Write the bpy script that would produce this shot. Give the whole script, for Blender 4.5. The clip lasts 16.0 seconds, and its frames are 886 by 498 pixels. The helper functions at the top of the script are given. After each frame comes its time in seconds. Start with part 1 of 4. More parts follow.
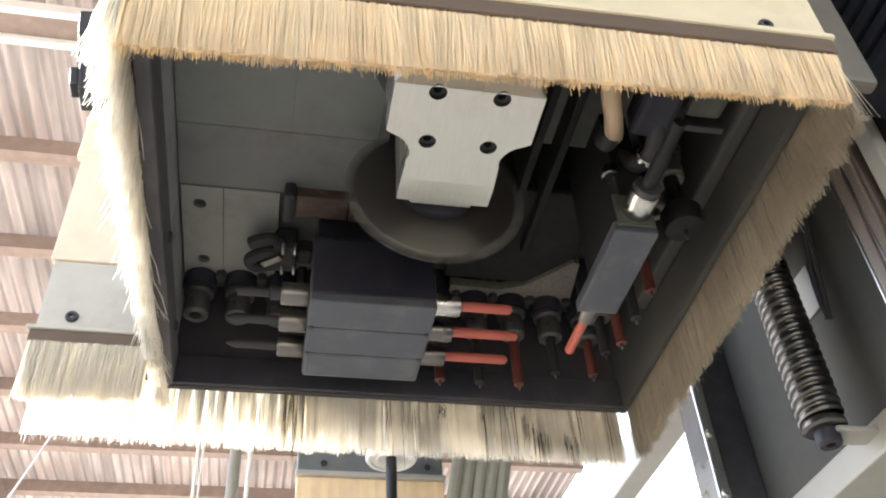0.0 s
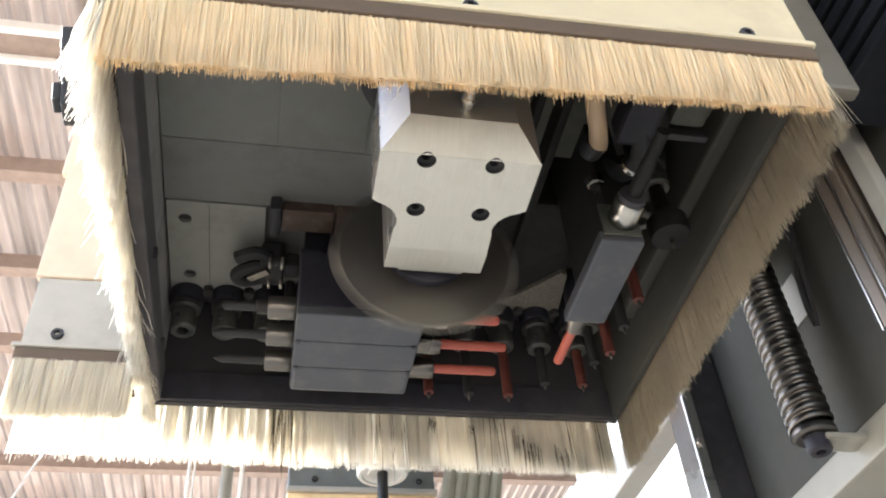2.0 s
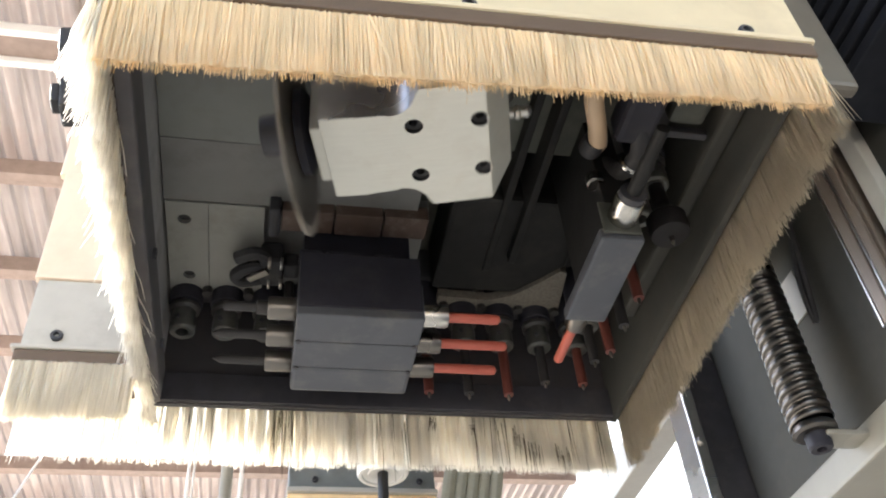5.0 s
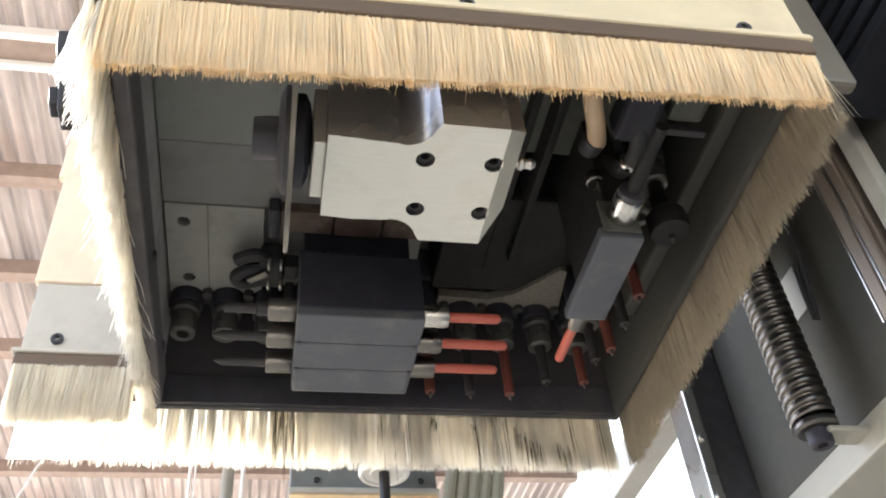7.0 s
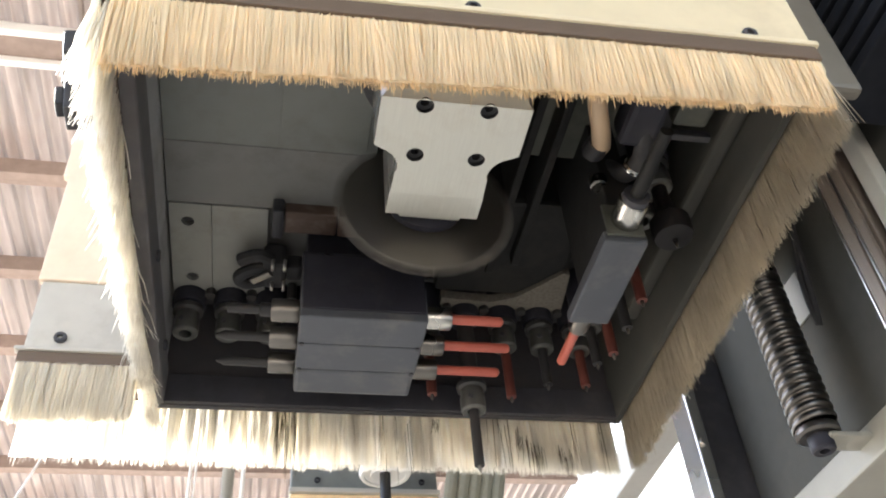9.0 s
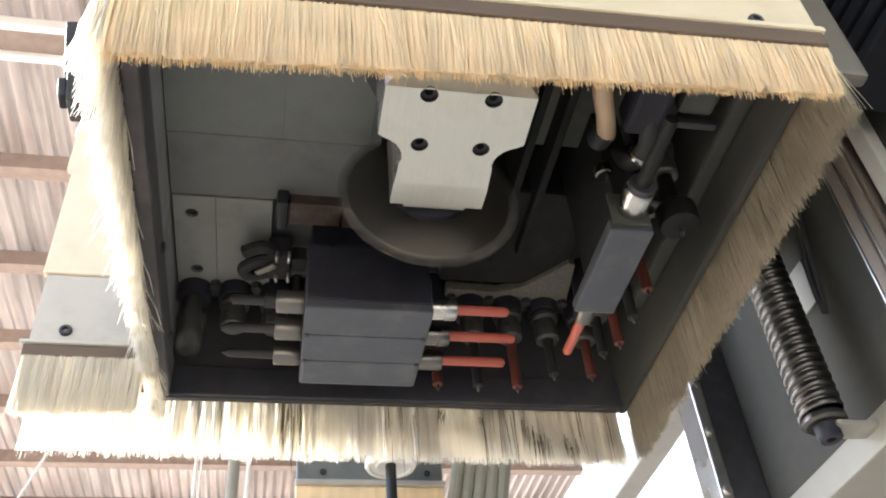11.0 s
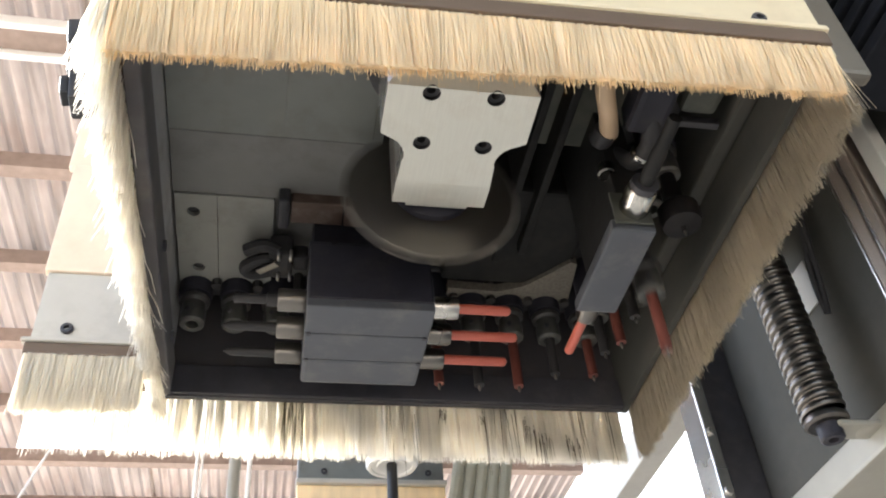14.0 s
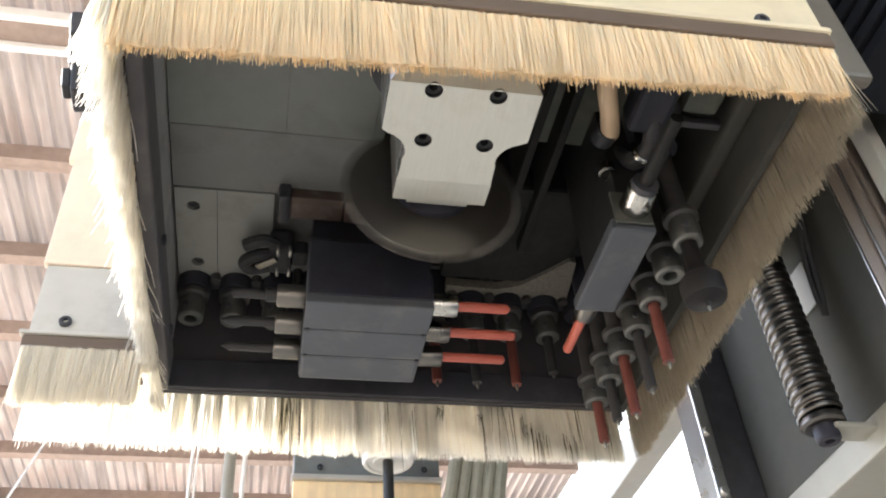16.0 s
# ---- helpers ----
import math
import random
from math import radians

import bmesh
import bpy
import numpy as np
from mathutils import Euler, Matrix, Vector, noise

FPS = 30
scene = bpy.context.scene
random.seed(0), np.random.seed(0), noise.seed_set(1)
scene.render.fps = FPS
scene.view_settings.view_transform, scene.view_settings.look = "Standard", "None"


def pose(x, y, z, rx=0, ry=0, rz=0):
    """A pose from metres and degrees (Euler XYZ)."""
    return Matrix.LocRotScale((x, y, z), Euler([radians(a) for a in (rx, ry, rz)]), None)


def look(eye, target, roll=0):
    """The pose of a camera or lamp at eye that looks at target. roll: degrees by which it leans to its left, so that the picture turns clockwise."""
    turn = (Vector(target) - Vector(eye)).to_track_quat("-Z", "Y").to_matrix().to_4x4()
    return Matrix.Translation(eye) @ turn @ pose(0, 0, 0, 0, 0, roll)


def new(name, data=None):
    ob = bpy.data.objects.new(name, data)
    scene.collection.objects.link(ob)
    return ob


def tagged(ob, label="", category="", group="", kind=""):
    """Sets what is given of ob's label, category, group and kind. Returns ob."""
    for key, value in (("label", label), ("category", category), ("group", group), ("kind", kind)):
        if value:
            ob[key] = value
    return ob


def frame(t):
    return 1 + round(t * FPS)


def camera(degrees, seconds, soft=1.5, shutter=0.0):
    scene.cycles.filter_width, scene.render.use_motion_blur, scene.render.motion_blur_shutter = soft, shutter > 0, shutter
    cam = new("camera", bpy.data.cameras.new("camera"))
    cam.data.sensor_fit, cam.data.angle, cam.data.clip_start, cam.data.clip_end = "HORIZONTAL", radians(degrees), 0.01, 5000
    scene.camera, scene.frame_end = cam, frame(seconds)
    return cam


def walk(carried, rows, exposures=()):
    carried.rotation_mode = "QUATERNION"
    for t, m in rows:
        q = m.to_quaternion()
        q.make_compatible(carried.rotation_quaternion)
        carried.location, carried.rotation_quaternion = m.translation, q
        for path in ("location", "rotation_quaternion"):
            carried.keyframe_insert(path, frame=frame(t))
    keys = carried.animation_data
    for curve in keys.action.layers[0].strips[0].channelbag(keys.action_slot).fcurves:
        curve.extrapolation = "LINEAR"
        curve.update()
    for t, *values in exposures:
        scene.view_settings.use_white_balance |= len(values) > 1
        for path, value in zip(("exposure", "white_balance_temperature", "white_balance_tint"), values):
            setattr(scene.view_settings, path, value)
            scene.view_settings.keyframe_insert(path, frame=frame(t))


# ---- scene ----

# ---- camera ----
cam = camera(52.21, 16.0, soft=2.0, shutter=0.5)
walk(cam, [
    (0, pose(-0.25244, -0.58893, -0.37094, 130.9749, 2.7833, -10.3872)),
    (0.5, pose(-0.25277, -0.58884, -0.37116, 131.1478, 2.4934, -10.6213)),
    (1, pose(-0.25231, -0.58840, -0.37057, 131.3094, 2.5842, -10.8994)),
    (1.5, pose(-0.25162, -0.58692, -0.37196, 131.5492, 3.0696, -10.9753)),
    (2, pose(-0.24965, -0.58778, -0.37181, 131.8640, 3.7317, -10.3470)),
    (2.5, pose(-0.24918, -0.58858, -0.37121, 132.1897, 4.1036, -10.0114)),
    (3, pose(-0.25050, -0.58513, -0.37261, 132.0890, 4.3171, -10.1602)),
    (3.5, pose(-0.24969, -0.58517, -0.37310, 131.9668, 4.1746, -10.2404)),
    (4, pose(-0.25075, -0.58719, -0.37151, 131.8425, 3.9574, -10.3170)),
    (6.5, pose(-0.25001, -0.58578, -0.37162, 131.9032, 4.4179, -9.9097)),
    (7, pose(-0.25088, -0.58701, -0.37101, 131.8262, 4.4781, -9.8913)),
    (7.5, pose(-0.25196, -0.58739, -0.37086, 131.8987, 4.3941, -9.9597)),
    (8, pose(-0.25210, -0.58742, -0.37045, 131.7479, 4.3167, -10.0708)),
    (8.5, pose(-0.25199, -0.58814, -0.36963, 131.6622, 4.1441, -10.1689)),
    (9, pose(-0.25191, -0.58796, -0.37014, 131.8328, 3.9878, -10.1493)),
    (11.5, pose(-0.25277, -0.58479, -0.36987, 131.3189, 4.1411, -9.6865)),
    (12, pose(-0.25307, -0.58431, -0.37033, 131.3965, 4.0205, -9.7533)),
    (12.5, pose(-0.25348, -0.58634, -0.36919, 131.4447, 3.9585, -9.7626)),
    (13, pose(-0.25298, -0.58500, -0.37025, 131.4573, 4.0884, -9.7249)),
    (13.5, pose(-0.25210, -0.58439, -0.37047, 131.4077, 3.9975, -9.7430)),
    (14, pose(-0.25282, -0.58427, -0.36977, 131.3617, 3.9900, -9.7576)),
    (14.5, pose(-0.25257, -0.58520, -0.37092, 131.2513, 4.0948, -9.7937)),
    (15, pose(-0.25285, -0.58432, -0.37101, 131.1350, 4.0049, -9.8985)),
    (15.5, pose(-0.25354, -0.58376, -0.37138, 131.1784, 3.8772, -10.1531)),
    (16, pose(-0.25443, -0.58411, -0.36976, 131.1567, 3.5807, -10.3325)),
], exposures=[(0, 2.08, 6150, 10), (16, 2.08, 6150, 10)])

# ---- light ----
world = bpy.data.worlds.new("world")
scene.world = world
world.use_nodes = True
wn = world.node_tree.nodes
sky = wn.new("ShaderNodeTexSky")
sky.sky_type = "NISHITA"
sky.sun_disc = False
SUN_EL, SUN_AZ = radians(45), radians(-50)   # azimuth from +y towards +x
sky.sun_elevation, sky.sun_rotation = SUN_EL, SUN_AZ
wn["Background"].inputs["Strength"].default_value = 0.15
world.node_tree.links.new(sky.outputs["Color"], wn["Background"].inputs["Color"])
sun_data = bpy.data.lights.new("sun", "SUN")
sun_data.energy, sun_data.angle, sun_data.color = 5.0, radians(0.5), (1.0, 0.94, 0.84)
sun = new("sun", sun_data)
to_sun = Vector((math.sin(SUN_AZ) * math.cos(SUN_EL), math.cos(SUN_AZ) * math.cos(SUN_EL), math.sin(SUN_EL)))
sun.matrix_world = look(to_sun * 30, (0, 0, 0))


# ---- materials ----
def mat(name, color, rough=0.5, metal=0.0, grain=0.12, grain_scale=60.0, blotch=0.15, blotch_scale=8.0,
        bump=0.1, bump_scale=None, dirt=None, stretch=(1, 1, 1), translucent=0.0, per_object=0.0, per_island=0.0, spec=0.5):
    m = bpy.data.materials.new(name)
    m.use_nodes = True
    nt = m.node_tree
    n, l = nt.nodes, nt.links
    b = n["Principled BSDF"]
    b.inputs["Metallic"].default_value = metal
    b.inputs["Specular IOR Level"].default_value = spec
    tc = n.new("ShaderNodeTexCoord")
    mp = n.new("ShaderNodeMapping")
    mp.inputs["Scale"].default_value = stretch
    l.new(tc.outputs["Object"], mp.inputs["Vector"])
    fine = n.new("ShaderNodeTexNoise")
    fine.inputs["Scale"].default_value, fine.inputs["Detail"].default_value = grain_scale, 6
    l.new(mp.outputs["Vector"], fine.inputs["Vector"])
    big = n.new("ShaderNodeTexNoise")
    big.inputs["Scale"].default_value, big.inputs["Detail"].default_value = blotch_scale, 4
    l.new(tc.outputs["Object"], big.inputs["Vector"])

    def value_of(source, amount):
        r = n.new("ShaderNodeMapRange")
        r.inputs["From Min"].default_value, r.inputs["From Max"].default_value = 0.25, 0.75
        r.inputs["To Min"].default_value, r.inputs["To Max"].default_value = 1 - amount, 1 + amount
        l.new(source, r.inputs["Value"])
        return r.outputs["Result"]

    def times(a, c):
        x = n.new("ShaderNodeMath")
        x.operation = "MULTIPLY"
        l.new(a, x.inputs[0])
        l.new(c, x.inputs[1])
        return x.outputs[0]

    v = times(value_of(fine.outputs["Fac"], grain), value_of(big.outputs["Fac"], blotch))
    if per_object:
        oi = n.new("ShaderNodeObjectInfo")
        r = n.new("ShaderNodeMapRange")
        r.inputs["To Min"].default_value, r.inputs["To Max"].default_value = 1 - per_object, 1 + per_object
        l.new(oi.outputs["Random"], r.inputs["Value"])
        v = times(v, r.outputs["Result"])
    if per_island:
        ge = n.new("ShaderNodeNewGeometry")
        r = n.new("ShaderNodeMapRange")
        r.inputs["To Min"].default_value, r.inputs["To Max"].default_value = 1 - per_island, 1 + per_island * 0.6
        l.new(ge.outputs["Random Per Island"], r.inputs["Value"])
        v = times(v, r.outputs["Result"])
    mix = n.new("ShaderNodeMix")
    mix.data_type, mix.blend_type = "RGBA", "MULTIPLY"
    mix.inputs["Factor"].default_value = 1.0
    mix.inputs["A"].default_value = (*color, 1)
    grey = n.new("ShaderNodeCombineColor")
    for c in ("Red", "Green", "Blue"):
        l.new(v, grey.inputs[c])
    l.new(grey.outputs["Color"], mix.inputs["B"])
    out = mix.outputs["Result"]
    if dirt:
        dcol, amount, dscale = dirt
        dn = n.new("ShaderNodeTexNoise")
        dn.inputs["Scale"].default_value, dn.inputs["Detail"].default_value, dn.inputs["Roughness"].default_value = dscale, 8, 0.7
        l.new(tc.outputs["Object"], dn.inputs["Vector"])
        dr = n.new("ShaderNodeMapRange")
        dr.inputs["From Min"].default_value, dr.inputs["From Max"].default_value = 0.5, 0.72
        dr.inputs["To Max"].default_value = amount
        l.new(dn.outputs["Fac"], dr.inputs["Value"])
        dm = n.new("ShaderNodeMix")
        dm.data_type = "RGBA"
        dm.inputs["B"].default_value = (*dcol, 1)
        l.new(dr.outputs["Result"], dm.inputs["Factor"])
        l.new(out, dm.inputs["A"])
        out = dm.outputs["Result"]
    l.new(out, b.inputs["Base Color"])
    rr = n.new("ShaderNodeMapRange")
    rr.inputs["From Min"].default_value, rr.inputs["From Max"].default_value = 0.3, 0.7
    rr.inputs["To Min"].default_value, rr.inputs["To Max"].default_value = max(rough - 0.1, 0.03), min(rough + 0.12, 1)
    l.new(big.outputs["Fac"], rr.inputs["Value"])
    l.new(rr.outputs["Result"], b.inputs["Roughness"])
    if bump:
        bn = n.new("ShaderNodeTexNoise")
        bn.inputs["Scale"].default_value, bn.inputs["Detail"].default_value = bump_scale or grain_scale * 3, 4
        l.new(mp.outputs["Vector"], bn.inputs["Vector"])
        bp = n.new("ShaderNodeBump")
        bp.inputs["Strength"].default_value, bp.inputs["Distance"].default_value = bump, 0.0006
        l.new(bn.outputs["Fac"], bp.inputs["Height"])
        l.new(bp.outputs["Normal"], b.inputs["Normal"])
    if translucent:
        tr = n.new("ShaderNodeBsdfTranslucent")
        l.new(out, tr.inputs["Color"])
        ms = n.new("ShaderNodeMixShader")
        ms.inputs["Fac"].default_value = translucent
        l.new(b.outputs["BSDF"], ms.inputs[1])
        l.new(tr.outputs["BSDF"], ms.inputs[2])
        l.new(ms.outputs["Shader"], n["Material Output"].inputs["Surface"])
    return m


CREAM = mat("cream_paint", (0.66, 0.565, 0.385), 0.45, grain=0.03, blotch=0.06, dirt=((0.4, 0.32, 0.22), 0.35, 14), bump=0.08)
# the cream paint again, lightened in colour for stronger light on the extension
CREAM_LIT = mat("lit_cream_paint", (0.82, 0.67, 0.52), 0.45, grain=0.03, blotch=0.06, dirt=((0.5, 0.4, 0.28), 0.3, 14), bump=0.08)
GREYGREEN = mat("grey_green_paint", (0.18, 0.19, 0.18), 0.5, grain=0.05, blotch=0.1, dirt=((0.12, 0.1, 0.08), 0.5, 18))
PLATEGREY = mat("pale_grey_paint", (0.47, 0.45, 0.405), 0.45, grain=0.05, blotch=0.08, dirt=((0.25, 0.22, 0.18), 0.4, 20))
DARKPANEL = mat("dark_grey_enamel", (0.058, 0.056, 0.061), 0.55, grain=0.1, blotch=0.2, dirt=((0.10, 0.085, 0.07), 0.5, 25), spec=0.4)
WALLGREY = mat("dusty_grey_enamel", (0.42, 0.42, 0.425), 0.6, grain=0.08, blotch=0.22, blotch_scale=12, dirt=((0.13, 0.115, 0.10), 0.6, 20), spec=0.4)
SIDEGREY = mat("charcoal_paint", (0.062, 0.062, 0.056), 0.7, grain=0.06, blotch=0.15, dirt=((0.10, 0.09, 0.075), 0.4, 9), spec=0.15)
BRISTLE = mat("bristle", (0.97, 0.945, 0.89), 0.55, grain=0.16, grain_scale=160, stretch=(1, 1, 0.05), blotch=0.12, blotch_scale=30, bump=0, translucent=0.85, per_island=0.08)
BRISTLE_TAN = mat("aged_cream_bristle", (0.96, 0.925, 0.85), 0.55, grain=0.05, grain_scale=160, stretch=(1, 1, 0.05), blotch=0.06, blotch_scale=30, bump=0, translucent=0.7, per_island=0.1)
BRISTLE_NEAR = mat("bristle_tan", (0.94, 0.77, 0.51), 0.55, grain=0.12, grain_scale=120, stretch=(1, 1, 0.05), blotch=0.1, blotch_scale=30, bump=0, translucent=0.25, per_island=0.03)
HOLDER = mat("brush_holder_metal", (0.115, 0.08, 0.055), 0.55, 0.0, grain=0.1, blotch=0.15, stretch=(1, 1, 30))
ALU = mat("machined_aluminium", (0.64, 0.64, 0.585), 0.40, 0.55, grain=0.05, grain_scale=40, blotch=0.06, stretch=(30, 1, 1), dirt=((0.45, 0.4, 0.33), 0.3, 30))
MILLED = mat("milled_side_aluminium", (0.60, 0.585, 0.55), 0.3, 0.8, grain=0.06, stretch=(1, 1, 20))
STEEL = mat("turned_steel", (0.62, 0.6, 0.57), 0.28, 1.0, grain=0.1, grain_scale=90, stretch=(1, 1, 14))
CHROME = mat("bright_chuck_steel", (0.55, 0.54, 0.51), 0.3, 1.0, grain=0.05, blotch=0.08)
NICKEL = mat("satin_chuck_steel", (0.19, 0.18, 0.165), 0.32, 1.0, grain=0.08, blotch=0.15)
BLADE = mat("saw_blade_steel", (0.19, 0.178, 0.16), 0.42, 0.9, grain=0.15, grain_scale=70)
BLACK = mat("black_anodised", (0.042, 0.042, 0.050), 0.5, grain=0.2, blotch=0.25, dirt=((0.11, 0.10, 0.09), 0.4, 40), spec=0.4)
RUBBER = mat("black_rubber", (0.030, 0.030, 0.033), 0.6, grain=0.15, dirt=((0.09, 0.08, 0.07), 0.4, 50), spec=0.4)
BLOCKGREY = mat("blue_grey_anodised", (0.080, 0.086, 0.100), 0.42, 0.25, grain=0.06, blotch=0.1, dirt=((0.3, 0.27, 0.22), 0.22, 30))
BITRED = mat("red_coated_bit", (0.44, 0.105, 0.072), 0.45, grain=0.12, blotch=0.15, dirt=((0.3, 0.12, 0.08), 0.5, 60))
# red of the vertical bits, darkened in colour for the shade deep inside
BITDARKRED = mat("shaded_red_bit", (0.11, 0.03, 0.022), 0.45, grain=0.15, blotch=0.2, dirt=((0.13, 0.06, 0.045), 0.5, 60))
BLUEBLACK = mat("blue_black_anodised", (0.024, 0.024, 0.033), 0.5, grain=0.2, blotch=0.3, dirt=((0.06, 0.055, 0.05), 0.35, 45), spec=0.3)
BELLOWS = mat("black_bellows_cloth", (0.016, 0.018, 0.024), 0.75, grain=0.2, spec=0.2)
OILCAST = mat("oily_black_casting", (0.020, 0.020, 0.020), 0.6, grain=0.2, blotch=0.3, dirt=((0.04, 0.037, 0.033), 0.5, 25), bump=0.3, spec=0.15)
BITBLACK = mat("black_bit", (0.026, 0.025, 0.026), 0.5, 0.0, grain=0.15, spec=0.4)
SPINDLE = mat("dark_spindle_steel", (0.07, 0.068, 0.066), 0.45, 0.3, grain=0.15, blotch=0.2, dirt=((0.13, 0.12, 0.11), 0.3, 60))
NUT = mat("collet_nut_steel", (0.10, 0.102, 0.096), 0.4, 0.4, grain=0.1, dirt=((0.28, 0.25, 0.2), 0.25, 60))
# plate grey with the shade of the recessed bay put into its colour
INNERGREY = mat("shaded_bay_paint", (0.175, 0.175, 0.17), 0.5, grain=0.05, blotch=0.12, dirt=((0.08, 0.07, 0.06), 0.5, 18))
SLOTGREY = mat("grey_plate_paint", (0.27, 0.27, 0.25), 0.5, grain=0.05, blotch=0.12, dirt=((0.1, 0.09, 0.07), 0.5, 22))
CUP = mat("brown_cutter_steel", (0.014, 0.0125, 0.013), 0.5, 0.3, grain=0.2, spec=0.3)
BROWN = mat("rusty_brown_bracket", (0.11, 0.075, 0.06), 0.6, 0.2, grain=0.25, blotch=0.3, dirt=((0.42, 0.36, 0.3), 0.4, 40))
DUSTY = mat("dusty_cast_metal", (0.16, 0.145, 0.12), 0.75, grain=0.3, grain_scale=400, blotch=0.25, bump=0.5, bump_scale=700)
DARKCAST = mat("dark_oily_casting", (0.055, 0.055, 0.058), 0.6, grain=0.2, blotch=0.3, dirt=((0.07, 0.065, 0.055), 0.5, 25), bump=0.3, spec=0.4)
GREENGREY = mat("olive_machine_paint", (0.075, 0.079, 0.068), 0.55, grain=0.12, blotch=0.3, dirt=((0.14, 0.13, 0.10), 0.4, 30), spec=0.4)
SCREWSTEEL = mat("ground_screw_steel", (0.15, 0.14, 0.13), 0.34, 1.0, grain=0.2, grain_scale=120, blotch=0.3, dirt=((0.06, 0.05, 0.04), 0.6, 60))
RAILSTEEL = mat("guide_rail_steel", (0.27, 0.225, 0.19), 0.45, 0.5, grain=0.12, stretch=(1, 1, 0.1))
LIGHTGREY = mat("light_grey_paint", (0.28, 0.27, 0.235), 0.45, grain=0.04, blotch=0.08, dirt=((0.35, 0.33, 0.28), 0.3, 10))
PALEGREY = mat("pale_machine_grey", (0.50, 0.49, 0.45), 0.45, grain=0.04, blotch=0.08, dirt=((0.3, 0.28, 0.24), 0.3, 12))
LIPGREY = mat("worn_lip_paint", (0.11, 0.105, 0.112), 0.55, grain=0.12, blotch=0.25, dirt=((0.2, 0.18, 0.16), 0.35, 30), spec=0.4)
STRIPGREY = mat("warm_grey_paint", (0.17, 0.155, 0.13), 0.5, grain=0.05, blotch=0.12, dirt=((0.12, 0.1, 0.08), 0.4, 10))
WHITEPLASTIC = mat("white_nylon", (0.8, 0.8, 0.78), 0.35, grain=0.02, bump=0)
# right skirt's bristle, its colour darkened because it hangs in shade
BRISTLE_SHADED = mat("shaded_bristle", (0.60, 0.55, 0.455), 0.6, grain=0.03, grain_scale=200, blotch=0.12, blotch_scale=25, bump=0, translucent=0.7, per_island=0.02)
STAIN = mat("stained_bristle", (0.10, 0.085, 0.05), 0.6, grain=0.2, translucent=0.3, bump=0, per_island=0.4)
PALEHOSE = mat("pale_olive_hose", (0.34, 0.33, 0.26), 0.6, grain=0.08, blotch=0.15)
HOSE = mat("cream_hose", (0.60, 0.44, 0.29), 0.45, grain=0.05)
CONCRETE = mat("dusty_concrete", (0.10, 0.096, 0.088), 0.85, grain=0.15, grain_scale=6, blotch=0.2, blotch_scale=0.5, dirt=((0.3, 0.27, 0.23), 0.5, 1.2), bump=0.2)
EARTH = mat("pale_yard_ground", (0.56, 0.48, 0.38), 0.9, grain=0.2, grain_scale=3, blotch=0.25, blotch_scale=0.2, bump=0.2)
ROOFTIN = mat("weathered_roof_tin", (0.42, 0.37, 0.335), 0.55, 0.0, grain=0.30, grain_scale=3, stretch=(9, 0.5, 1), blotch=0.25, blotch_scale=0.9, dirt=((0.36, 0.275, 0.23), 0.6, 1.6))
PURLIN = mat("primed_purlin_steel", (0.30, 0.23, 0.20), 0.6, grain=0.15, grain_scale=20, blotch=0.25, blotch_scale=1.5)
WHITESTEEL = mat("white_painted_steel", (0.85, 0.84, 0.82), 0.4, grain=0.03, blotch=0.06)
WALLPAINT = mat("whitewashed_wall", (0.42, 0.41, 0.38), 0.8, grain=0.08, grain_scale=6, blotch=0.12, blotch_scale=0.6, dirt=((0.5, 0.46, 0.4), 0.4, 0.8))
SKYLIGHT = mat("milky_roof_sheet", (0.92, 0.92, 0.9), 0.5, grain=0.03, blotch=0.05, blotch_scale=1, translucent=0.8, bump=0)


# ---- mesh helpers ----
def part(name, bm, material, parent=None, label="", smooth=False):
    me = bpy.data.meshes.new(name)
    bmesh.ops.recalc_face_normals(bm, faces=bm.faces[:])
    if smooth:
        for f in bm.faces:
            f.smooth = True
        for e in bm.edges:
            if len(e.link_faces) == 2 and e.calc_face_angle(0) > 0.6:
                e.smooth = False
    bm.to_mesh(me)
    bm.free()
    me.materials.append(material)
    ob = new(name, me)
    if parent is not None:
        ob.parent = parent
    if label:
        ob["label"] = label
    return ob


def thing(name, label, category, group="", m=None, kind=""):
    ob = new(name)
    ob.empty_display_size = 0.02
    tagged(ob, label, category, group, kind)
    if m is not None:
        ob.matrix_basis = m
    return ob


def box(bm, lo, hi, bevel=0.0, m=None):
    c = [(a + b) / 2 for a, b in zip(lo, hi)]
    s = [abs(b - a) for a, b in zip(lo, hi)]
    r = bmesh.ops.create_cube(bm, size=1.0, matrix=Matrix.Translation(c) @ Matrix.Diagonal((*s, 1)))
    vs = r["verts"]
    if bevel:
        es = list({e for v in vs for e in v.link_edges})
        g = bmesh.ops.bevel(bm, geom=es, offset=bevel, segments=2, profile=0.6, affect="EDGES")
        vs = list({v for f in g["faces"] for v in f.verts} | {v for v in vs if v.is_valid})
    if m is not None:
        bmesh.ops.transform(bm, matrix=m, verts=[v for v in vs if v.is_valid])
    return bm


def boxes(*specs):
    bm = bmesh.new()
    for lo, hi, *b in specs:
        box(bm, lo, hi, b[0] if b else 0.0)
    return bm


